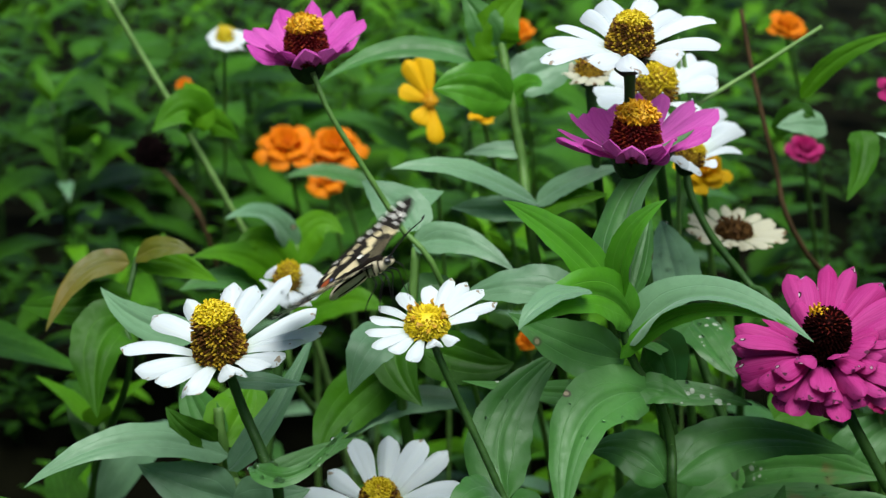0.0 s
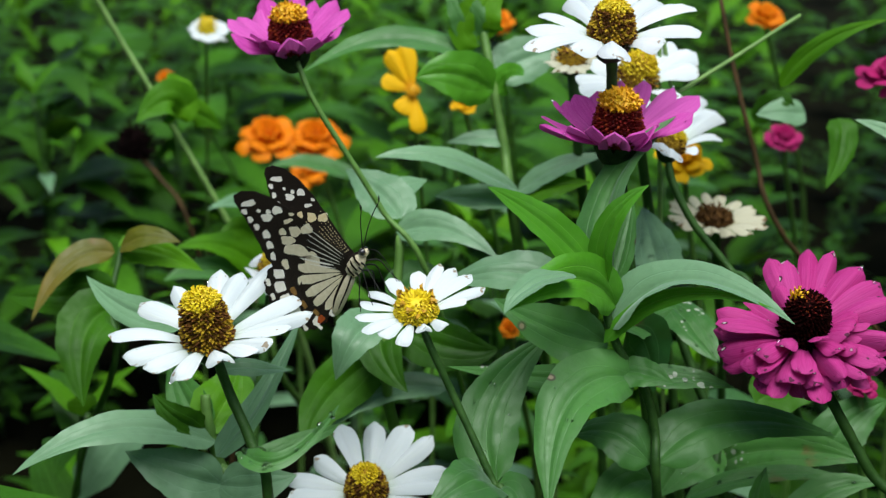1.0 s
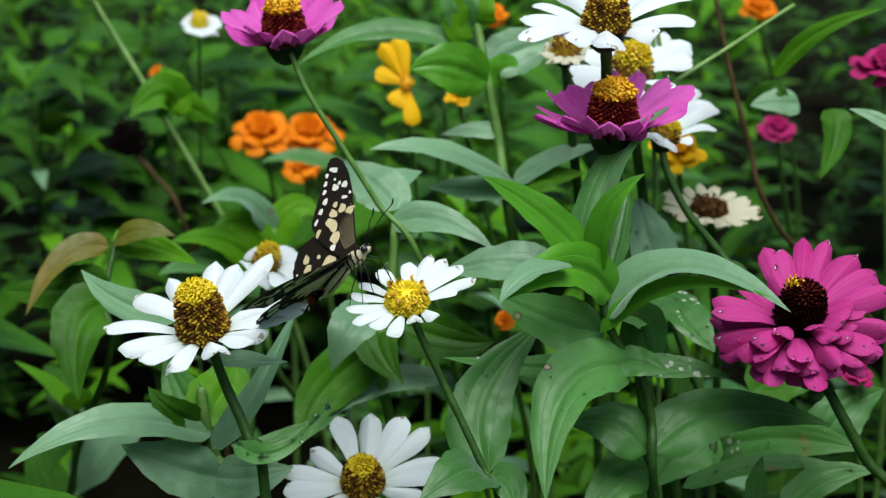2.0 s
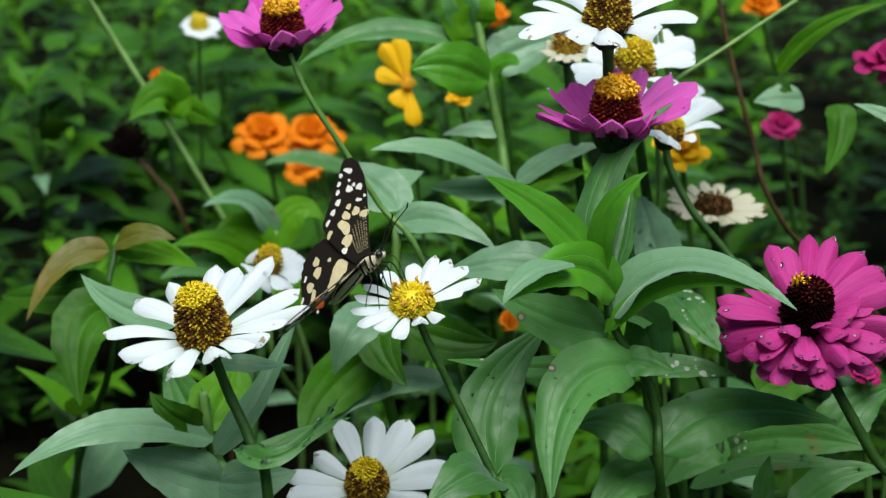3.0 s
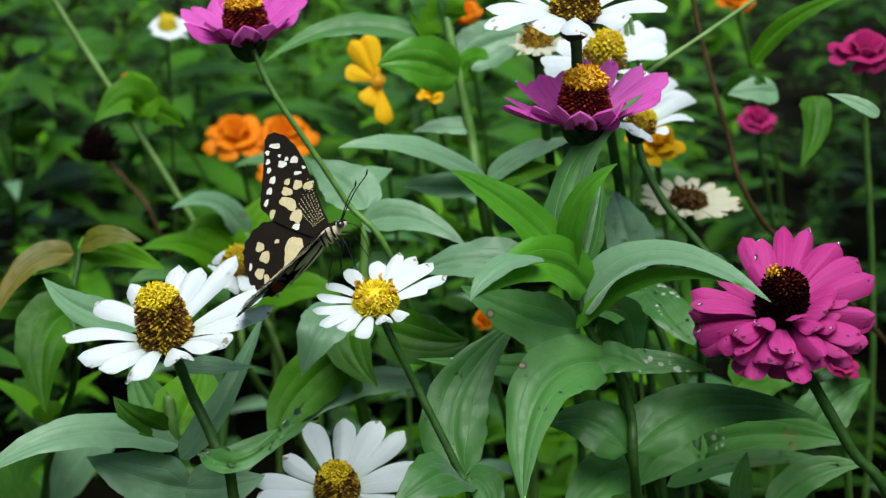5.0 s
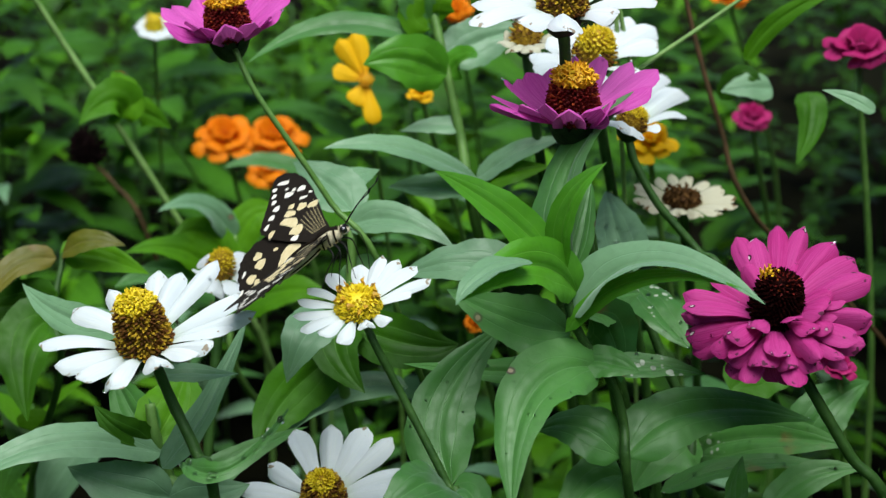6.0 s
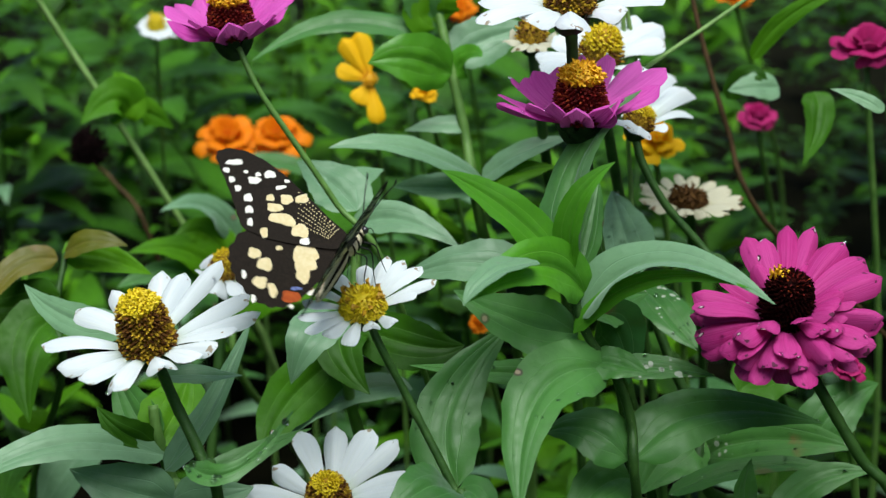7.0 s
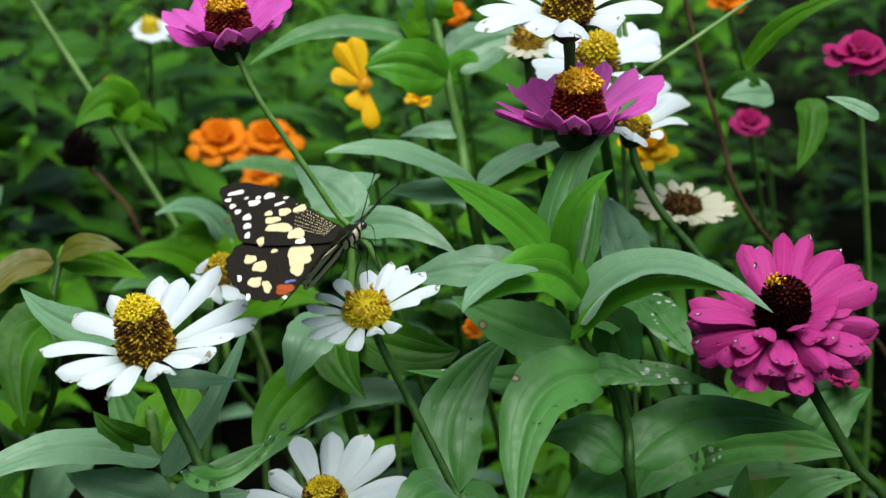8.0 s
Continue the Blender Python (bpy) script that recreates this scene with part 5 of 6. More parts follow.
EYE = plain_material("eye", (0.004, 0.004, 0.004), (0.02, 0.016, 0.014), 900.0, 0.15, 0.1, 0.8)
HORN = plain_material("chitin", (0.003, 0.003, 0.003), (0.010, 0.009, 0.008), 400.0, 0.5, 0.2, 0.2)

# (forward, outward, length, breadth) in millimetres
FORE_SPOTS = [(8.0, 44.4, 5.7, 1.9, 1), (4.1, 45.7, 2.3, 1.7, 1), (1.9, 42.8, 2.1, 2.1, 1), (0.0, 39.8, 2.1, 2.1, 1), (-1.5, 35.4, 2.9, 2.7, 1), (-5.2, 33.5, 2.7, 2.5, 1), (-9.1, 31.5, 1.9, 2.7, 1), (-10.2, 25.9, 2.5, 3.4, 0), (-4.0, 15.3, 5.7, 4.6, 0), (-6.7, 12.5, 3.4, 2.3, 1), (6.7, 39.7, 1.5, 1.1, 1), (7.8, 35.7, 1.9, 1.5, 1), (9.7, 32.2, 3.8, 2.5, 1), (5.3, 36.0, 4.2, 2.5, 1), (10.3, 26.1, 1.9, 1.1, 1), (7.2, 27.1, 3.8, 1.3, 1), (2.1, 28.8, 2.7, 2.3, 0), (4.2, 23.7, 4.2, 3.4, 0), (6.9, 19.1, 4.6, 2.9, 0), (-0.4, 26.1, 5.3, 2.9, 0), (-3.0, 22.2, 9.1, 3.8, 0)]
HIND_SPOTS = [(-10.2, 11.6, 8.6, 6.2, 0), (-13.2, 10.2, 7.4, 5.0, 0), (-16.3, 9.6, 4.4, 7.0, 0), (-12.1, 20.3, 2.3, 1.5, 0), (-17.4, 27.0, 4.2, 3.4, 0), (-19.3, 22.4, 4.9, 4.2, 0), (-25.5, 21.5, 4.6, 3.8, 0), (-26.1, 16.7, 2.7, 4.9, 0), (-25.4, 27.3, 1.5, 2.7, 1), (-31.4, 21.3, 1.5, 2.7, 1), (-25.5, 10.3, 6.1, 3.8, 2), (-22.2, 9.8, 3.8, 1.1, 3)]
FORE_EDGE = [(2.5, 0.5), (5, 8), (9.5, 20), (13, 32), (13.5, 42), (11, 49), (7.5, 51), (4, 48), (-1, 43), (-6, 38.5), (-10, 35), (-12, 32), (-11, 22), (-7, 9), (-3, 0.5)]
HIND_EDGE = [(2, 0.5), (1, 9), (-3, 20), (-8, 29.5), (-13.5, 34), (-20, 35), (-24, 33), (-27.5, 29.5), (-30.5, 24), (-31.8, 18), (-30.5, 12.5), (-26, 8), (-17, 4), (-7, 1)]


def smooth_loop(pts, steps=6):
    out = []
    n = len(pts)
    for k in range(n):
        a, b, c, d = (Vector(pts[(k + i) % n]) for i in (-1, 0, 1, 2))
        for i in range(steps):
            s = i / steps
            out.append(0.5 * (2 * b + (c - a) * s + (2 * a - 5 * b + 4 * c - d) * s * s + (3 * b - a - 3 * c + d) * s ** 3))
    return out


def wing_shape(x, y, sign):
    """A point of the wing's plane, in metres, with a slight camber."""
    return Vector((x * 0.001, sign * y * 0.001, -0.00004 * 0.001 * (y * y) - 0.0006 * math.sin(x * 0.12)))


def wing_mesh(name, edge, sign, scallop):
    loop = smooth_loop(edge)
    if scallop:
        cx = sum(p.x for p in loop) / len(loop)
        cy = sum(p.y for p in loop) / len(loop)
        for i, p in enumerate(loop):
            if p.y > 20 or p.x < -24:
                k = 1 + scallop * math.sin(i * 1.35)
                loop[i] = Vector((cx + (p.x - cx) * k, cy + (p.y - cy) * k))
    bm = bmesh.new()
    thick = 0.00007
    root = (-3.0, 1.0)
    rings = 6
    layers = []
    for up in (1, -1):
        rows = []
        for r in range(1, rings + 1):
            f = r / rings
            rows.append([bm.verts.new(wing_shape(root[0] + (p.x - root[0]) * f, root[1] + (p.y - root[1]) * f, sign) + Vector((0, 0, up * thick))) for p in loop])
        mid = bm.verts.new(wing_shape(*root, sign) + Vector((0, 0, up * thick)))
        layers.append((mid, rows))
        n = len(loop)
        for j in range(n):
            bm.faces.new((mid, rows[0][j], rows[0][(j + 1) % n]))
            for r in range(rings - 1):
                bm.faces.new((rows[r][j], rows[r + 1][j], rows[r + 1][(j + 1) % n], rows[r][(j + 1) % n]))
    a, b = layers[0][1][-1], layers[1][1][-1]
    for j in range(len(a)):
        bm.faces.new((a[j], b[j], b[(j + 1) % len(b)], a[(j + 1) % len(a)]))
    bmesh.ops.recalc_face_normals(bm, faces=bm.faces)
    return bm


def patch(bm, x, y, l, b, turn, sign, rng, sides=(1, -1), n=14, off=0.00016, rough=0.13):
    """An irregular patch of scales on both faces of the wing."""
    ph = rng.uniform(0, 6.3)
    turns = [2 * math.pi * i / n for i in range(n)]
    shape = [(abs(math.cos(a)) ** 3 + abs(math.sin(a)) ** 3) ** (-1 / 3) * (1 + rough * math.sin(3 * a + ph) + rough * 0.6 * math.sin(5 * a + 2 * ph)) for a in turns]
    for up in sides:
        c = bm.verts.new(wing_shape(x, y, sign) + Vector((0, 0, up * off)))
        ring = []
        for i in range(n):
            a = 2 * math.pi * i / n
            p, q = math.cos(a) * l / 2 * shape[i], math.sin(a) * b / 2 * shape[i]
            ring.append(bm.verts.new(wing_shape(x + p * math.cos(turn) - q * math.sin(turn), y + p * math.sin(turn) + q * math.cos(turn), sign) + Vector((0, 0, up * off))))
        for i in range(n):
            f = (c, ring[i], ring[(i + 1) % n])
            bm.faces.new(f if up > 0 else f[::-1])


def add_spots(wing, spots, sign, seed, sides=(1, -1)):
    # the spots' long side lies across the wing's own axes
    base = math.atan2(-0.9, 0.45)
    names = ("cream_spot", "pale_spot", "orange_spot", "blue_spot", "light_cream_spot")
    mats = (SPOT, SPOT_WHITE, SPOT_RED, SPOT_BLUE, SPOT_LIGHT)
    for x, y, l, b, k in spots:
        rng = random.Random(int(seed + x * 13 + y * 7))
        bm = bmesh.new()
        patch(bm, x, y, l, b, base + rng.uniform(-0.25, 0.25), sign, rng, sides, n=22, rough=0.10)
        part(names[k], bm, mats[k], wing)


def wedge(wing, angle, half, r0, r1, sign, rng, name):
    """A cream cell between two veins on the wing's underside, fanning out from its root."""
    bm = bmesh.new()
    ring = []
    inner, outer = [], []
    for i in range(6):
        a = math.radians(angle + half * (i / 2.5 - 1) * rng.uniform(0.92, 1.05))
        end = abs(i / 2.5 - 1) ** 3
        inner.append((r0 + (r1 - r0) * 0.10 * end, a))
        outer.append((r1 - (r1 - r0) * 0.16 * end + rng.uniform(-0.35, 0.35), a))
    for r, a in inner + outer[::-1]:
        ring.append(bm.verts.new(wing_shape(-3 - r * math.cos(a), 1.5 + r * math.sin(a), sign) - Vector((0, 0, 0.00018))))
    mid = bm.verts.new(sum((v.co for v in ring), Vector()) / len(ring))
    for i in range(len(ring)):
        bm.faces.new((mid, ring[i], ring[(i + 1) % len(ring)]))
    bmesh.ops.recalc_face_normals(bm, faces=bm.faces)
    part(name, bm, {"pale_spot": SPOT_WHITE, "ochre_spot": SPOT_OCHRE}.get(name, SPOT_LIGHT), wing)


def streaks(wing, sign, rows, seed, width, dots, side):
    """Fine pale dashes along the veins."""
    rng = random.Random(seed)
    bm = bmesh.new()
    for (x0, y0, x1, y1) in rows:
        if dots == 1:
            one = bmesh.new()
            patch(one, (x0 + x1) / 2, (y0 + y1) / 2, math.hypot(x1 - x0, y1 - y0), width * rng.uniform(0.8, 1.2), math.atan2(y1 - y0, x1 - x0), sign, rng, side, n=12, off=0.00018)
            part("cream_streak", one, SPOT_WHITE, wing)
            continue
        for i in range(dots):
            f = (i + rng.uniform(0.2, 0.8)) / dots
            d = math.hypot(x1 - x0, y1 - y0) / dots
            patch(bm, x0 + (x1 - x0) * f, y0 + (y1 - y0) * f, d * (0.40 if dots > 4 else 0.98), width * rng.uniform(0.7, 1.3), math.atan2(y1 - y0, x1 - x0), sign, rng, side, n=8, off=0.00018)
    if dots > 1:
        part("pale_speckle", bm, SPOT, wing)["kind"] = "stuff"
    else:
        bm.free()


def make_wing(name, edge, spots, sign, parent, scallop, fore):
    bm = wing_mesh(name, edge, sign, scallop)
    w = part(name, bm, WING, parent)
    for p in w.data.polygons:
        p.use_smooth = False
    add_spots(w, spots, sign, 5, (1,))
    if fore:
        # the underside carries the same marks, larger, and paler to offset its shade
        add_spots(w, [(x, y, l * 1.15, b * 1.15, 1 if y > 30 else 4) for x, y, l, b, _ in spots], sign, 5, (-1,))
    if fore:
        streaks(w, sign, [(2.6 - 0.75 * k, 3.5 + 0.3 * k, 8.6 - 1.75 * k, 21.5 - 0.7 * k) for k in range(7)], 3, 0.42, 15, (1,))
        streaks(w, sign, [(2.6 - 1.1 * k, 3.0 + 0.3 * k, 8.0 - 2.6 * k, 20.0 - 0.8 * k) for k in range(5)], 9, 0.32, 1, (-1,))
        streaks(w, sign, [(-3, 6, -5.5, 20), (-4, 6, -7.5, 19.5)], 9, 0.7, 1, (-1,))
    else:
        rng = random.Random(8)
        # cream cells with thin black veins between them, a dark band, pale lunules and a scalloped rim
        loop = smooth_loop(edge)

        def rim(angle):
            a = math.radians(angle)
            way = Vector((-math.cos(a), math.sin(a)))
            return max(((q - Vector((-3, 1.5))).length for q in loop if (q - Vector((-3, 1.5))).normalized().dot(way) > 0.9985), default=28.0)

        for a, half, f in ((8, 5.2, 0.62), (20.5, 5.6, 0.62), (33.5, 5.8, 0.60), (47, 6.0, 0.58), (61, 6.2, 0.60), (75, 6.0, 0.62)):
            wedge(w, a, half, 3.0, rim(a) * f, sign, rng, "cream_panel")
        for a in (14, 27, 40, 54):
            wedge(w, a, 3.6, rim(a) * 0.655, rim(a) * 0.715, sign, rng, "ochre_spot")
        for a in (12, 22, 31.5, 41, 50.5, 60, 69):
            wedge(w, a, 3.5, rim(a) * 0.75, rim(a) * 0.88, sign, rng, "pale_spot")
        for a in (17, 26.5, 36, 45.5, 55, 64):
            wedge(w, a, 2.2, rim(a) * 0.915, rim(a) * 0.965, sign, rng, "pale_spot")
        for x, y, l, b, turn in ((-14.2, 17.6, 7.0, 4.2, 2.3), (-9.0, 8.0, 7.5, 1.3, 2.5), (-13.0, 9.0, 6.5, 1.2, 2.75)):
            bm = bmesh.new()
            patch(bm, x, y, l, b, turn, sign, rng, (-1,), off=0.00021)
            part("eye_spot", bm, FUR_DARK, w)
        bm = bmesh.new()
        patch(bm, -25, 9.5, 3.6, 2.4, 2.6, sign, rng, (-1,), off=0.00021)
        part("orange_spot", bm, SPOT_RED, w)
    return w


def limb(name, pts, r0, r1, parent, mat=None, sides=6):
    return part(name, tube(name, pts, r0, r1, sides=sides, steps=5, bumps=0.03), mat or HORN, parent)


def body_mesh(name, rings, sides=14):
    verts, faces = [], []
    for x, z, ry, rz in rings:
        for j in range(sides):
            a = 2 * math.pi * j / sides
            verts.append((x * 0.001, ry * 0.001 * math.cos(a), (z + rz * math.sin(a)) * 0.001))
    for i in range(len(rings) - 1):
        for j in range(sides):
            faces.append((i * sides + j, i * sides + (j + 1) % sides, (i + 1) * sides + (j + 1) % sides, (i + 1) * sides + j))
    faces.append(tuple(range(sides))[::-1])
    faces.append(tuple(range((len(rings) - 1) * sides, len(rings) * sides)))
    return mesh_of(name, verts, faces)


def butterfly():
    p = thing("butterfly", (0, 0, 0.5), "black butterfly with cream spots feeding on a white flower", "butterfly")
    part("thorax", body_mesh("thorax", [(-4, 0, 1.2, 1.4), (-3, 0, 2.3, 2.7), (0, 0.1, 2.9, 3.3), (3, 0.0, 2.7, 3.0), (5, -0.3, 1.8, 2.1), (5.8, -0.4, 1.1, 1.2)]), FUR_CREAM, p, "furry cream thorax with black bands")
    part("back", body_mesh("back", [(-4.5, 1.4, 0.6, 0.5), (-3, 1.7, 1.7, 1.3), (0, 2.0, 2.2, 1.6), (3, 1.6, 2.0, 1.6), (5, 0.8, 1.4, 1.2), (6, 0.5, 0.7, 0.7)]), FUR_DARK, p, "black furry back")
    part("abdomen", body_mesh("abdomen", [(-3, 0, 1.5, 1.7), (-6, -0.3, 2.2, 2.5), (-10.5, -0.7, 2.4, 2.7), (-15.5, -1.3, 2.3, 2.5), (-20, -2.1, 1.7, 1.8), (-22, -2.5, 0.9, 0.9), (-22.6, -2.6, 0.3, 0.3)]), FUR_CREAM, p, "cream abdomen with black stripes")
    part("head", body_mesh("head", [(5.2, -0.3, 1.0, 1.1), (6, -0.3, 1.7, 1.8), (7.2, -0.5, 1.8, 1.8), (8.3, -0.8, 1.1, 1.2), (8.9, -0.9, 0.4, 0.4)]), FUR_CREAM, p, "cream head with a black crown")
    part("crown", body_mesh("crown", [(5.2, 0.5, 0.6, 0.5), (6.5, 0.8, 1.2, 0.7), (8.0, 0.3, 0.9, 0.6), (8.9, -0.3, 0.3, 0.4)]), FUR_DARK, p)
    rng = random.Random(2)
    for s in (1, -1):
        e = bmesh.new()
        bmesh.ops.create_uvsphere(e, u_segments=14, v_segments=9, radius=0.0014)
        ob = part("eye", e, EYE, p)
        ob.matrix_local = pose(0.0072, 0.00115 * s, -0.0003)
        limb("antenna", [(0.0082, 0.0006 * s, 0.0006), (0.0135, 0.002 * s, 0.0030), (0.0185, 0.004 * s, 0.0048), (0.0235, 0.006 * s, 0.0058)], 0.00022, 0.00019, p)
        club = part("antenna_club", body_mesh("antenna_club", [(0, 0, 0.15, 0.15), (1.0, 0.25, 0.34, 0.34), (2.0, 0.7, 0.32, 0.32), (2.5, 1.0, 0.08, 0.08)], 8), HORN, p)
        club.matrix_local = pose(0.0232, 0.006 * s, 0.0057, 0, -12, 10 * s)
        # feet reach forward and down to the flower
        for x, fx, fz in ((3.8, 2.5, -15.5), (1.6, -4.0, -15.0), (-1.0, -9.5, -12.5)):
            limb("leg", [(x * 0.001, 0.0016 * s, -0.0022), ((x + (fx - x) * 0.1 + 1.8) * 0.001, 0.0045 * s, -0.0055), ((x + (fx - x) * 0.6 + 0.8) * 0.001, 0.0055 * s, fz * 0.0007), (fx * 0.001, 0.0065 * s, fz * 0.001)], 0.00034, 0.00013, p)
        # black bands down the flank and along the abdomen
        for k in range(3):
            x = 4.6 - 2.6 * k
            limb("body_stripe", [(x * 0.001, 0.0019 * s, 0.0018), ((x - 0.6) * 0.001, 0.0029 * s, 0.0), ((x - 1.6) * 0.001, 0.0022 * s, -0.0024)], 0.00042, 0.0003, p, FUR_DARK)
        limb("body_stripe", [(-0.003, 0.0016 * s, 0.0010), (-0.009, 0.0022 * s, 0.0006), (-0.0155, 0.0021 * s, -0.0002), (-0.0215, 0.0008 * s, -0.0019)], 0.0006, 0.0003, p, FUR_DARK)
        limb("body_stripe", [(-0.003, 0.0014 * s, -0.0012), (-0.009, 0.0018 * s, -0.0023), (-0.0155, 0.0017 * s, -0.0029), (-0.0215, 0.0006 * s, -0.0031)], 0.00035, 0.0002, p, FUR_DARK)
    limb("body_stripe", [(-0.003, 0, 0.0018), (-0.010, 0, 0.0021), (-0.0165, 0, 0.0010), (-0.0222, 0, -0.0020)], 0.0009, 0.0004, p, FUR_DARK)
    limb("proboscis", [(0.0085, 0, -0.001), (0.0108, 0, -0.0045), (0.0092, 0, -0.0105), (0.0060, 0, -0.0165)], 0.00018, 0.00012, p)
    wings = {}
    for s, tag in ((1, "left"), (-1, "right")):
        wings["hind", tag] = make_wing("hindwing", HIND_EDGE, HIND_SPOTS, s, p, 0.025, False)
        wings["fore", tag] = make_wing("forewing", FORE_EDGE, FORE_SPOTS, s, p, 0.010, True)
    return p, wings


fly, wings = butterfly()

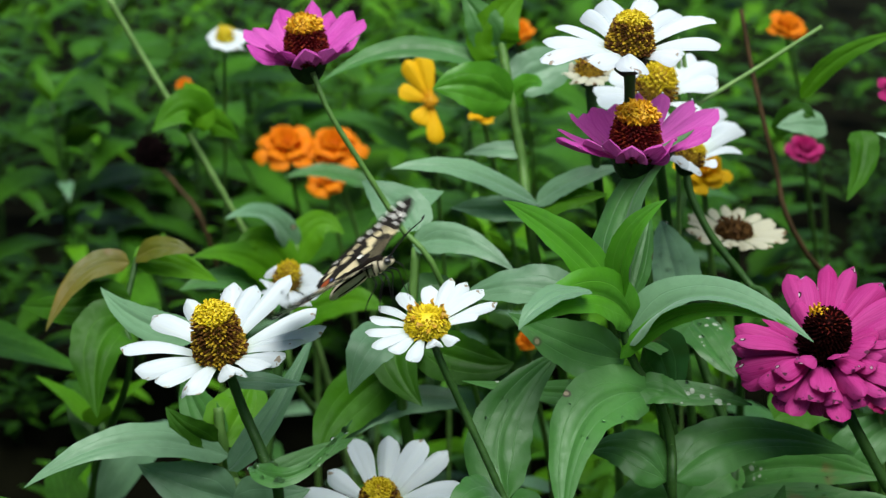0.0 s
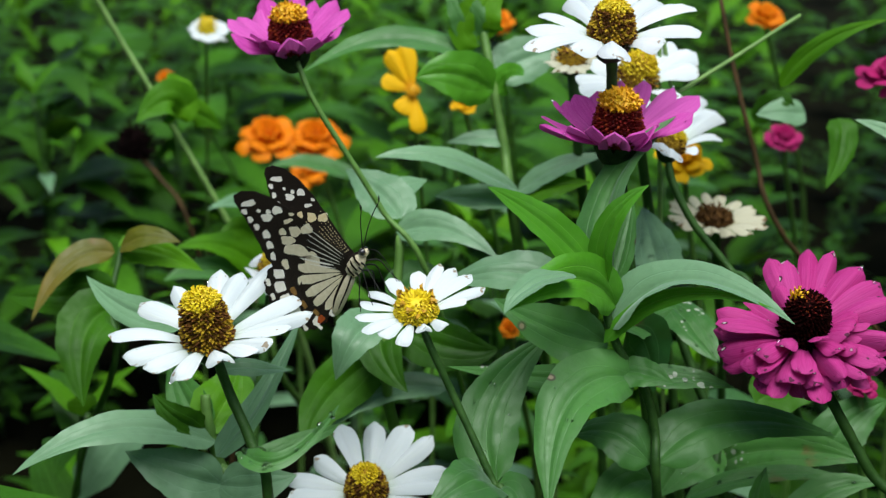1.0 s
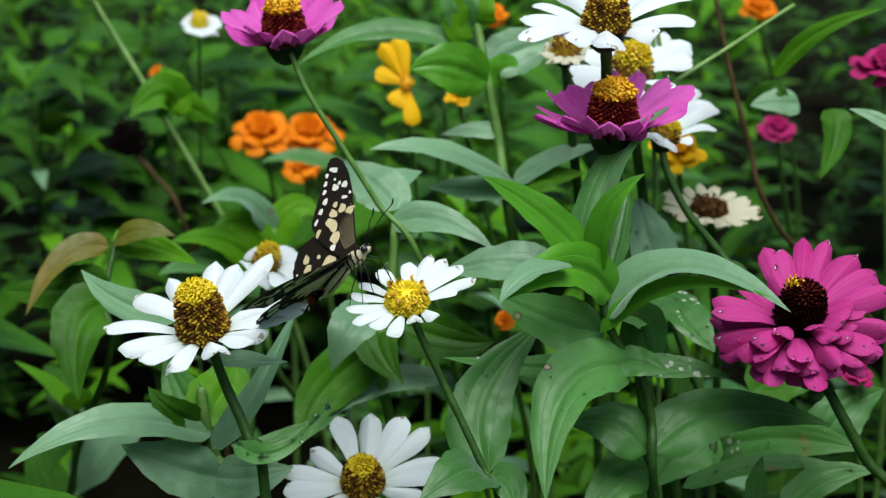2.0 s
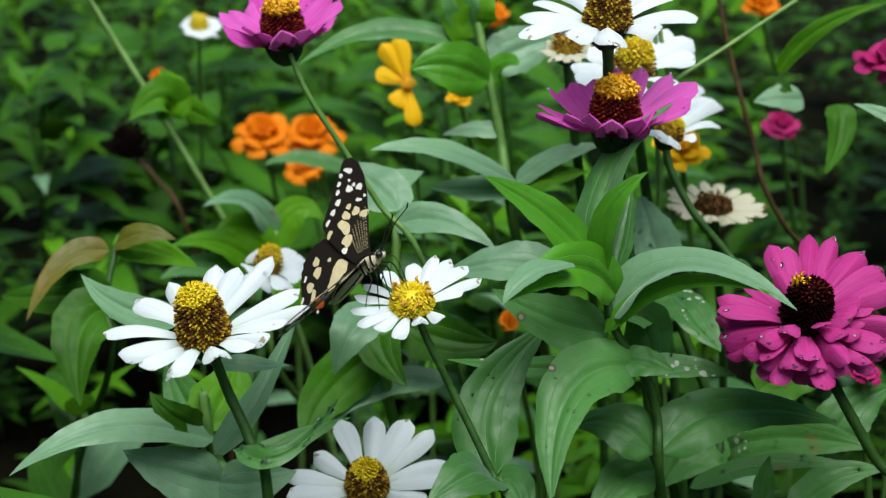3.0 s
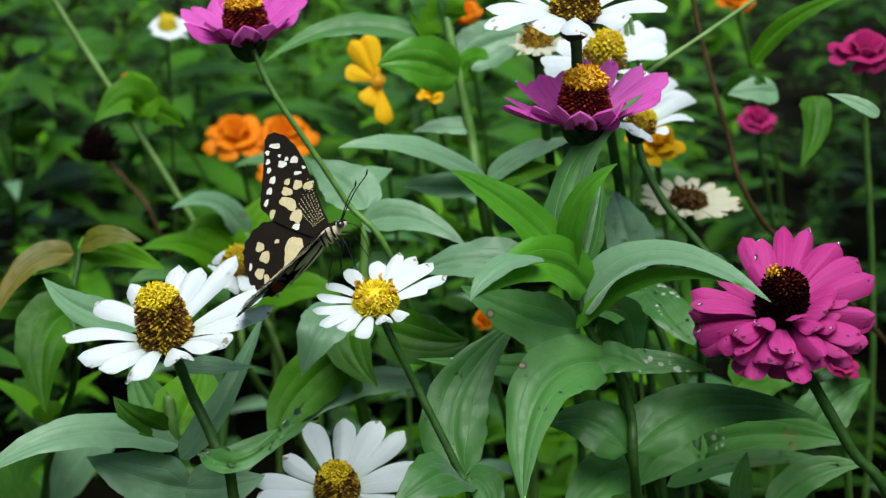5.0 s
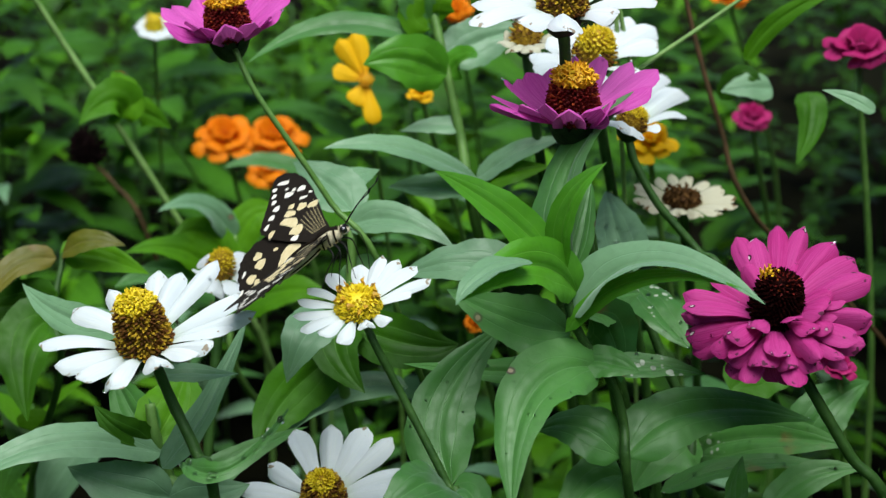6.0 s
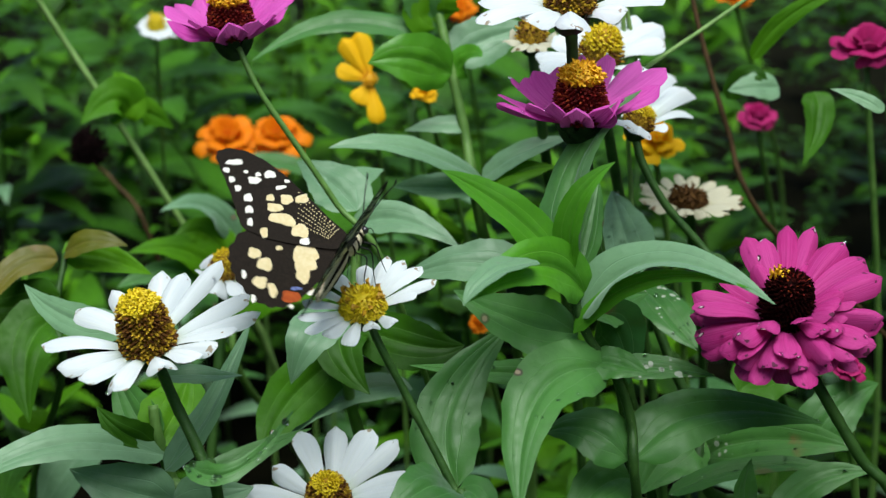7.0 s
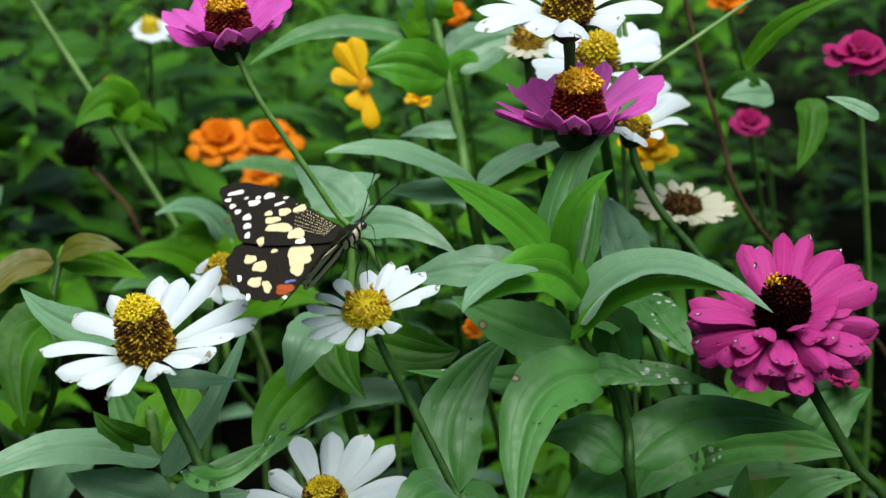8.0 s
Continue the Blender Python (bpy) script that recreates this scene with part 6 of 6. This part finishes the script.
# seconds, place of the body, its turn (roll, pitch, heading), lift of the left and of the right forewing and hindwing, sweep of the left and of the right ones
FLIGHT = [
    (0.0, (-0.0131, 0.0027, 0.5178), (3, -34, -20), (12, 11), (8, 9), (13, 6), (13, 6)),
    (0.1, (-0.0152, 0.0027, 0.5157), (0, -38, -27), (38, 38), (22, 23), (19, 19), (16, 17)),
    (0.2, (-0.0128, 0.0035, 0.5178), (-3, -33, -21), (14, 14), (17, 18), (19, 19), (17, 19)),
    (0.3, (-0.0124, 0.0038, 0.5135), (-3, -56, -36), (75, 75), (72, 70), (-1, 0), (4, 6)),
    (0.4, (-0.0120, 0.0043, 0.5141), (-5, -51, -49), (78, 78), (17, 18), (13, 13), (6, 6)),
    (0.5, (-0.0129, 0.0033, 0.5196), (1, -66, -41), (93, 93), (75, 73), (0, 1), (9, 14)),
    (0.6, (-0.0128, 0.0028, 0.5174), (-1, -61, -36), (92, 92), (83, 81), (5, 5), (11, 16)),
    (0.7, (-0.0117, 0.0028, 0.5165), (-2, -62, -29), (60, 60), (38, 38), (-5, -5), (-6, -4)),
    (0.8, (-0.0116, 0.0026, 0.5162), (-2, -50, -33), (61, 60), (28, 28), (2, 2), (0, 2)),
    (0.9, (-0.0139, 0.0020, 0.5149), (-3, -58, -21), (43, 43), (19, 19), (3, 3), (2, 4)),
    (1.0, (-0.0145, 0.0012, 0.5138), (0, -61, -26), (80, 80), (89, 89), (8, 8), (18, 20)),
    (1.1, (-0.0140, 0.0007, 0.5158), (-1, -42, -28), (43, 43), (25, 25), (16, 16), (13, 14)),
    (1.2, (-0.0127, 0.0000, 0.5157), (2, -43, -24), (31, 31), (-2, -2), (17, 17), (17, 18)),
    (1.3, (-0.0136, -0.0003, 0.5142), (1, -47, -27), (39, 39), (23, 23), (17, 17), (18, 19)),
    (1.4, (-0.0113, -0.0004, 0.5151), (0, -38, -27), (43, 43), (19, 19), (15, 15), (12, 13)),
    (1.5, (-0.0103, -0.0005, 0.5150), (1, -33, -18), (31, 30), (17, 17), (17, 21), (15, 15)),
    (1.6, (-0.0084, -0.0006, 0.5148), (0, -33, -19), (26, 26), (14, 14), (13, 13), (13, 13)),
    (1.7, (-0.0107, -0.0011, 0.5146), (1, -36, -29), (41, 41), (5, 5), (20, 29), (22, 22)),
    (2.8, (-0.0144, -0.0012, 0.5124), (1, -53, -29), (54, 53), (4, 4), (10, 14), (10, 11)),
    (2.9, (-0.0113, -0.0016, 0.5136), (2, -40, -29), (40, 40), (4, 4), (19, 26), (22, 21)),
    (3.0, (-0.0087, -0.0018, 0.5128), (2, -44, -23), (43, 42), (0, 0), (13, 22), (14, 14)),
    (3.1, (-0.0092, -0.0019, 0.5117), (2, -48, -24), (52, 51), (2, 2), (8, 16), (9, 9)),
    (3.2, (-0.0062, -0.0017, 0.5129), (2, -34, -22), (34, 34), (3, 3), (16, 23), (17, 17)),
    (3.3, (-0.0085, -0.0016, 0.5136), (-1, -43, -28), (54, 53), (1, 1), (15, 24), (13, 14)),
    (3.4, (-0.0088, -0.0014, 0.5117), (2, -36, -22), (27, 26), (-2, -2), (16, 25), (18, 18)),
    (3.5, (-0.0054, 0.0000, 0.5154), (0, -31, -26), (44, 43), (6, 6), (27, 36), (24, 28)),
    (3.6, (-0.0091, -0.0005, 0.5114), (0, -49, -23), (58, 58), (3, 3), (12, 20), (13, 13)),
    (3.7, (-0.0108, 0.0008, 0.5152), (0, -56, -16), (70, 70), (29, 29), (20, 20), (22, 25)),
    (3.8, (-0.0088, 0.0013, 0.5158), (-1, -51, -30), (54, 54), (-4, -4), (23, 23), (19, 23)),
    (3.9, (-0.0103, 0.0009, 0.5149), (0, -48, -24), (44, 44), (1, 1), (20, 20), (20, 20)),
    (4.0, (-0.0048, 0.0020, 0.5177), (-2, -34, -12), (27, 27), (18, 18), (14, 14), (12, 13)),
    (4.1, (-0.0027, 0.0018, 0.5175), (-2, -29, -21), (40, 40), (30, 31), (14, 13), (7, 7)),
    (4.2, (-0.0032, 0.0022, 0.5141), (0, -29, -10), (57, 57), (50, 49), (11, 11), (11, 13)),
    (4.3, (-0.0057, 0.0016, 0.5146), (0, -34, -14), (35, 33), (13, 13), (13, 23), (15, 15)),
    (4.4, (-0.0049, 0.0028, 0.5138), (0, -33, -18), (60, 60), (44, 45), (12, 11), (5, 7)),
    (4.5, (-0.0069, 0.0016, 0.5122), (-2, -53, -11), (78, 77), (92, 90), (11, 11), (11, 15)),
    (4.6, (-0.0065, 0.0030, 0.5146), (0, -25, -12), (51, 51), (36, 36), (14, 14), (12, 14)),
    (4.7, (-0.0104, 0.0021, 0.5191), (1, -42, -16), (51, 50), (3, 3), (15, 23), (17, 17)),
    (5.8, (-0.0059, 0.0014, 0.5225), (1, -46, -9), (39, 38), (1, 1), (27, 33), (29, 29)),
    (5.9, (-0.0042, 0.0012, 0.5221), (0, -38, -8), (29, 29), (2, 2), (26, 32), (28, 28)),
    (6.0, (-0.0045, 0.0011, 0.5213), (-1, -35, -8), (27, 26), (2, 2), (31, 34), (31, 31)),
    (6.1, (-0.0066, 0.0007, 0.5182), (-1, -32, -9), (30, 30), (3, 3), (33, 36), (33, 33)),
    (6.2, (-0.0056, 0.0008, 0.5173), (0, -30, -2), (28, 27), (4, 4), (28, 32), (28, 28)),
    (6.3, (-0.0049, 0.0008, 0.5162), (0, -31, -6), (36, 35), (4, 5), (28, 31), (29, 29)),
    (6.4, (-0.0025, 0.0012, 0.5179), (1, -27, -10), (49, 49), (3, 3), (29, 32), (29, 29)),
    (6.5, (-0.0041, 0.0013, 0.5167), (0, -31, 0), (32, 31), (5, 6), (29, 31), (30, 30)),
    (6.6, (-0.0026, 0.0019, 0.5168), (1, -34, -9), (50, 50), (5, 4), (22, 26), (22, 22)),
    (6.7, (-0.0056, 0.0023, 0.5156), (0, -40, -3), (37, 37), (36, 36), (16, 19), (16, 16)),
    (6.8, (-0.0026, 0.0029, 0.5154), (0, -48, 6), (62, 61), (39, 39), (7, 8), (2, 3)),
    (6.9, (-0.0002, 0.0033, 0.5176), (4, -52, 6), (58, 55), (39, 39), (2, 8), (0, 1)),
    (7.0, (0.0012, 0.0036, 0.5182), (1, -34, 52), (46, 47), (50, 50), (11, 12), (11, 11)),
    (7.1, (-0.0004, 0.0037, 0.5204), (-2, -48, 62), (56, 56), (69, 69), (5, 7), (2, 2)),
    (7.2, (-0.0046, 0.0042, 0.5220), (-3, -53, 58), (69, 70), (83, 83), (7, 7), (7, 7)),
    (7.3, (-0.0016, 0.0045, 0.5218), (-3, -49, 73), (46, 46), (73, 73), (0, 3), (-2, -2)),
    (7.4, (-0.0008, 0.0051, 0.5221), (2, -46, 60), (61, 60), (65, 65), (9, 9), (4, 4)),
    (7.5, (-0.0015, 0.0051, 0.5195), (5, -42, 60), (63, 63), (62, 62), (13, 14), (9, 9)),
    (7.6, (-0.0011, 0.0057, 0.5204), (-3, -49, 48), (25, 23), (57, 57), (5, 7), (2, 3)),
    (7.7, (0.0004, 0.0060, 0.5213), (-3, -49, 48), (26, 25), (57, 57), (6, 8), (4, 5)),
    (7.8, (-0.0001, 0.0059, 0.5231), (-1, -45, 46), (12, 12), (44, 44), (13, 13), (12, 13)),
    (7.9, (0.0006, 0.0056, 0.5196), (1, -22, 51), (15, 15), (49, 49), (20, 22), (21, 21)),
    (8.0, (0.0003, 0.0058, 0.5220), (2, -29, 43), (15, 15), (41, 41), (19, 19), (19, 19)),
]


# seconds and degrees by which the small flower sways under its guest
SWAY = [(0.0, 0.0), (0.5, -0.09), (1.0, 0.14), (1.5, -0.1), (3.0, 0.05), (3.5, 0.0), (4.0, 0.05), (4.5, 0.0), (6.0, -0.13), (7.0, -0.16), (7.5, -0.06), (8.0, 0.05)]


def motions():
    foot = swaying.location.copy()
    walk(swaying, [(t, pose(*foot, 0, turn, 0)) for t, turn in SWAY])
    walk(fly, [(t, Matrix.Translation(at) @ pose(0, 0, 0, 0, 0, turn[2]) @ pose(0, 0, 0, 0, turn[1], 0) @ pose(0, 0, 0, turn[0], 0, 0)) for t, at, turn, *_ in FLIGHT])
    for tag, s in (("left", 1), ("right", -1)):
        for w, (kind, off) in enumerate((("fore", 0.0), ("hind", -0.0011))):
            rows = []
            for t, at, turn, left, right, sweep_left, sweep_right in FLIGHT:
                lift, sweep = (left[w], sweep_left[w]) if s > 0 else (right[w], sweep_right[w])
                rows.append((t, pose(0, 0.0012 * s, 0.0016 + off, s * lift, 0, 0) @ pose(0, 0, 0, 0, 0, s * sweep)))
            walk(wings[kind, tag], rows)


motions()
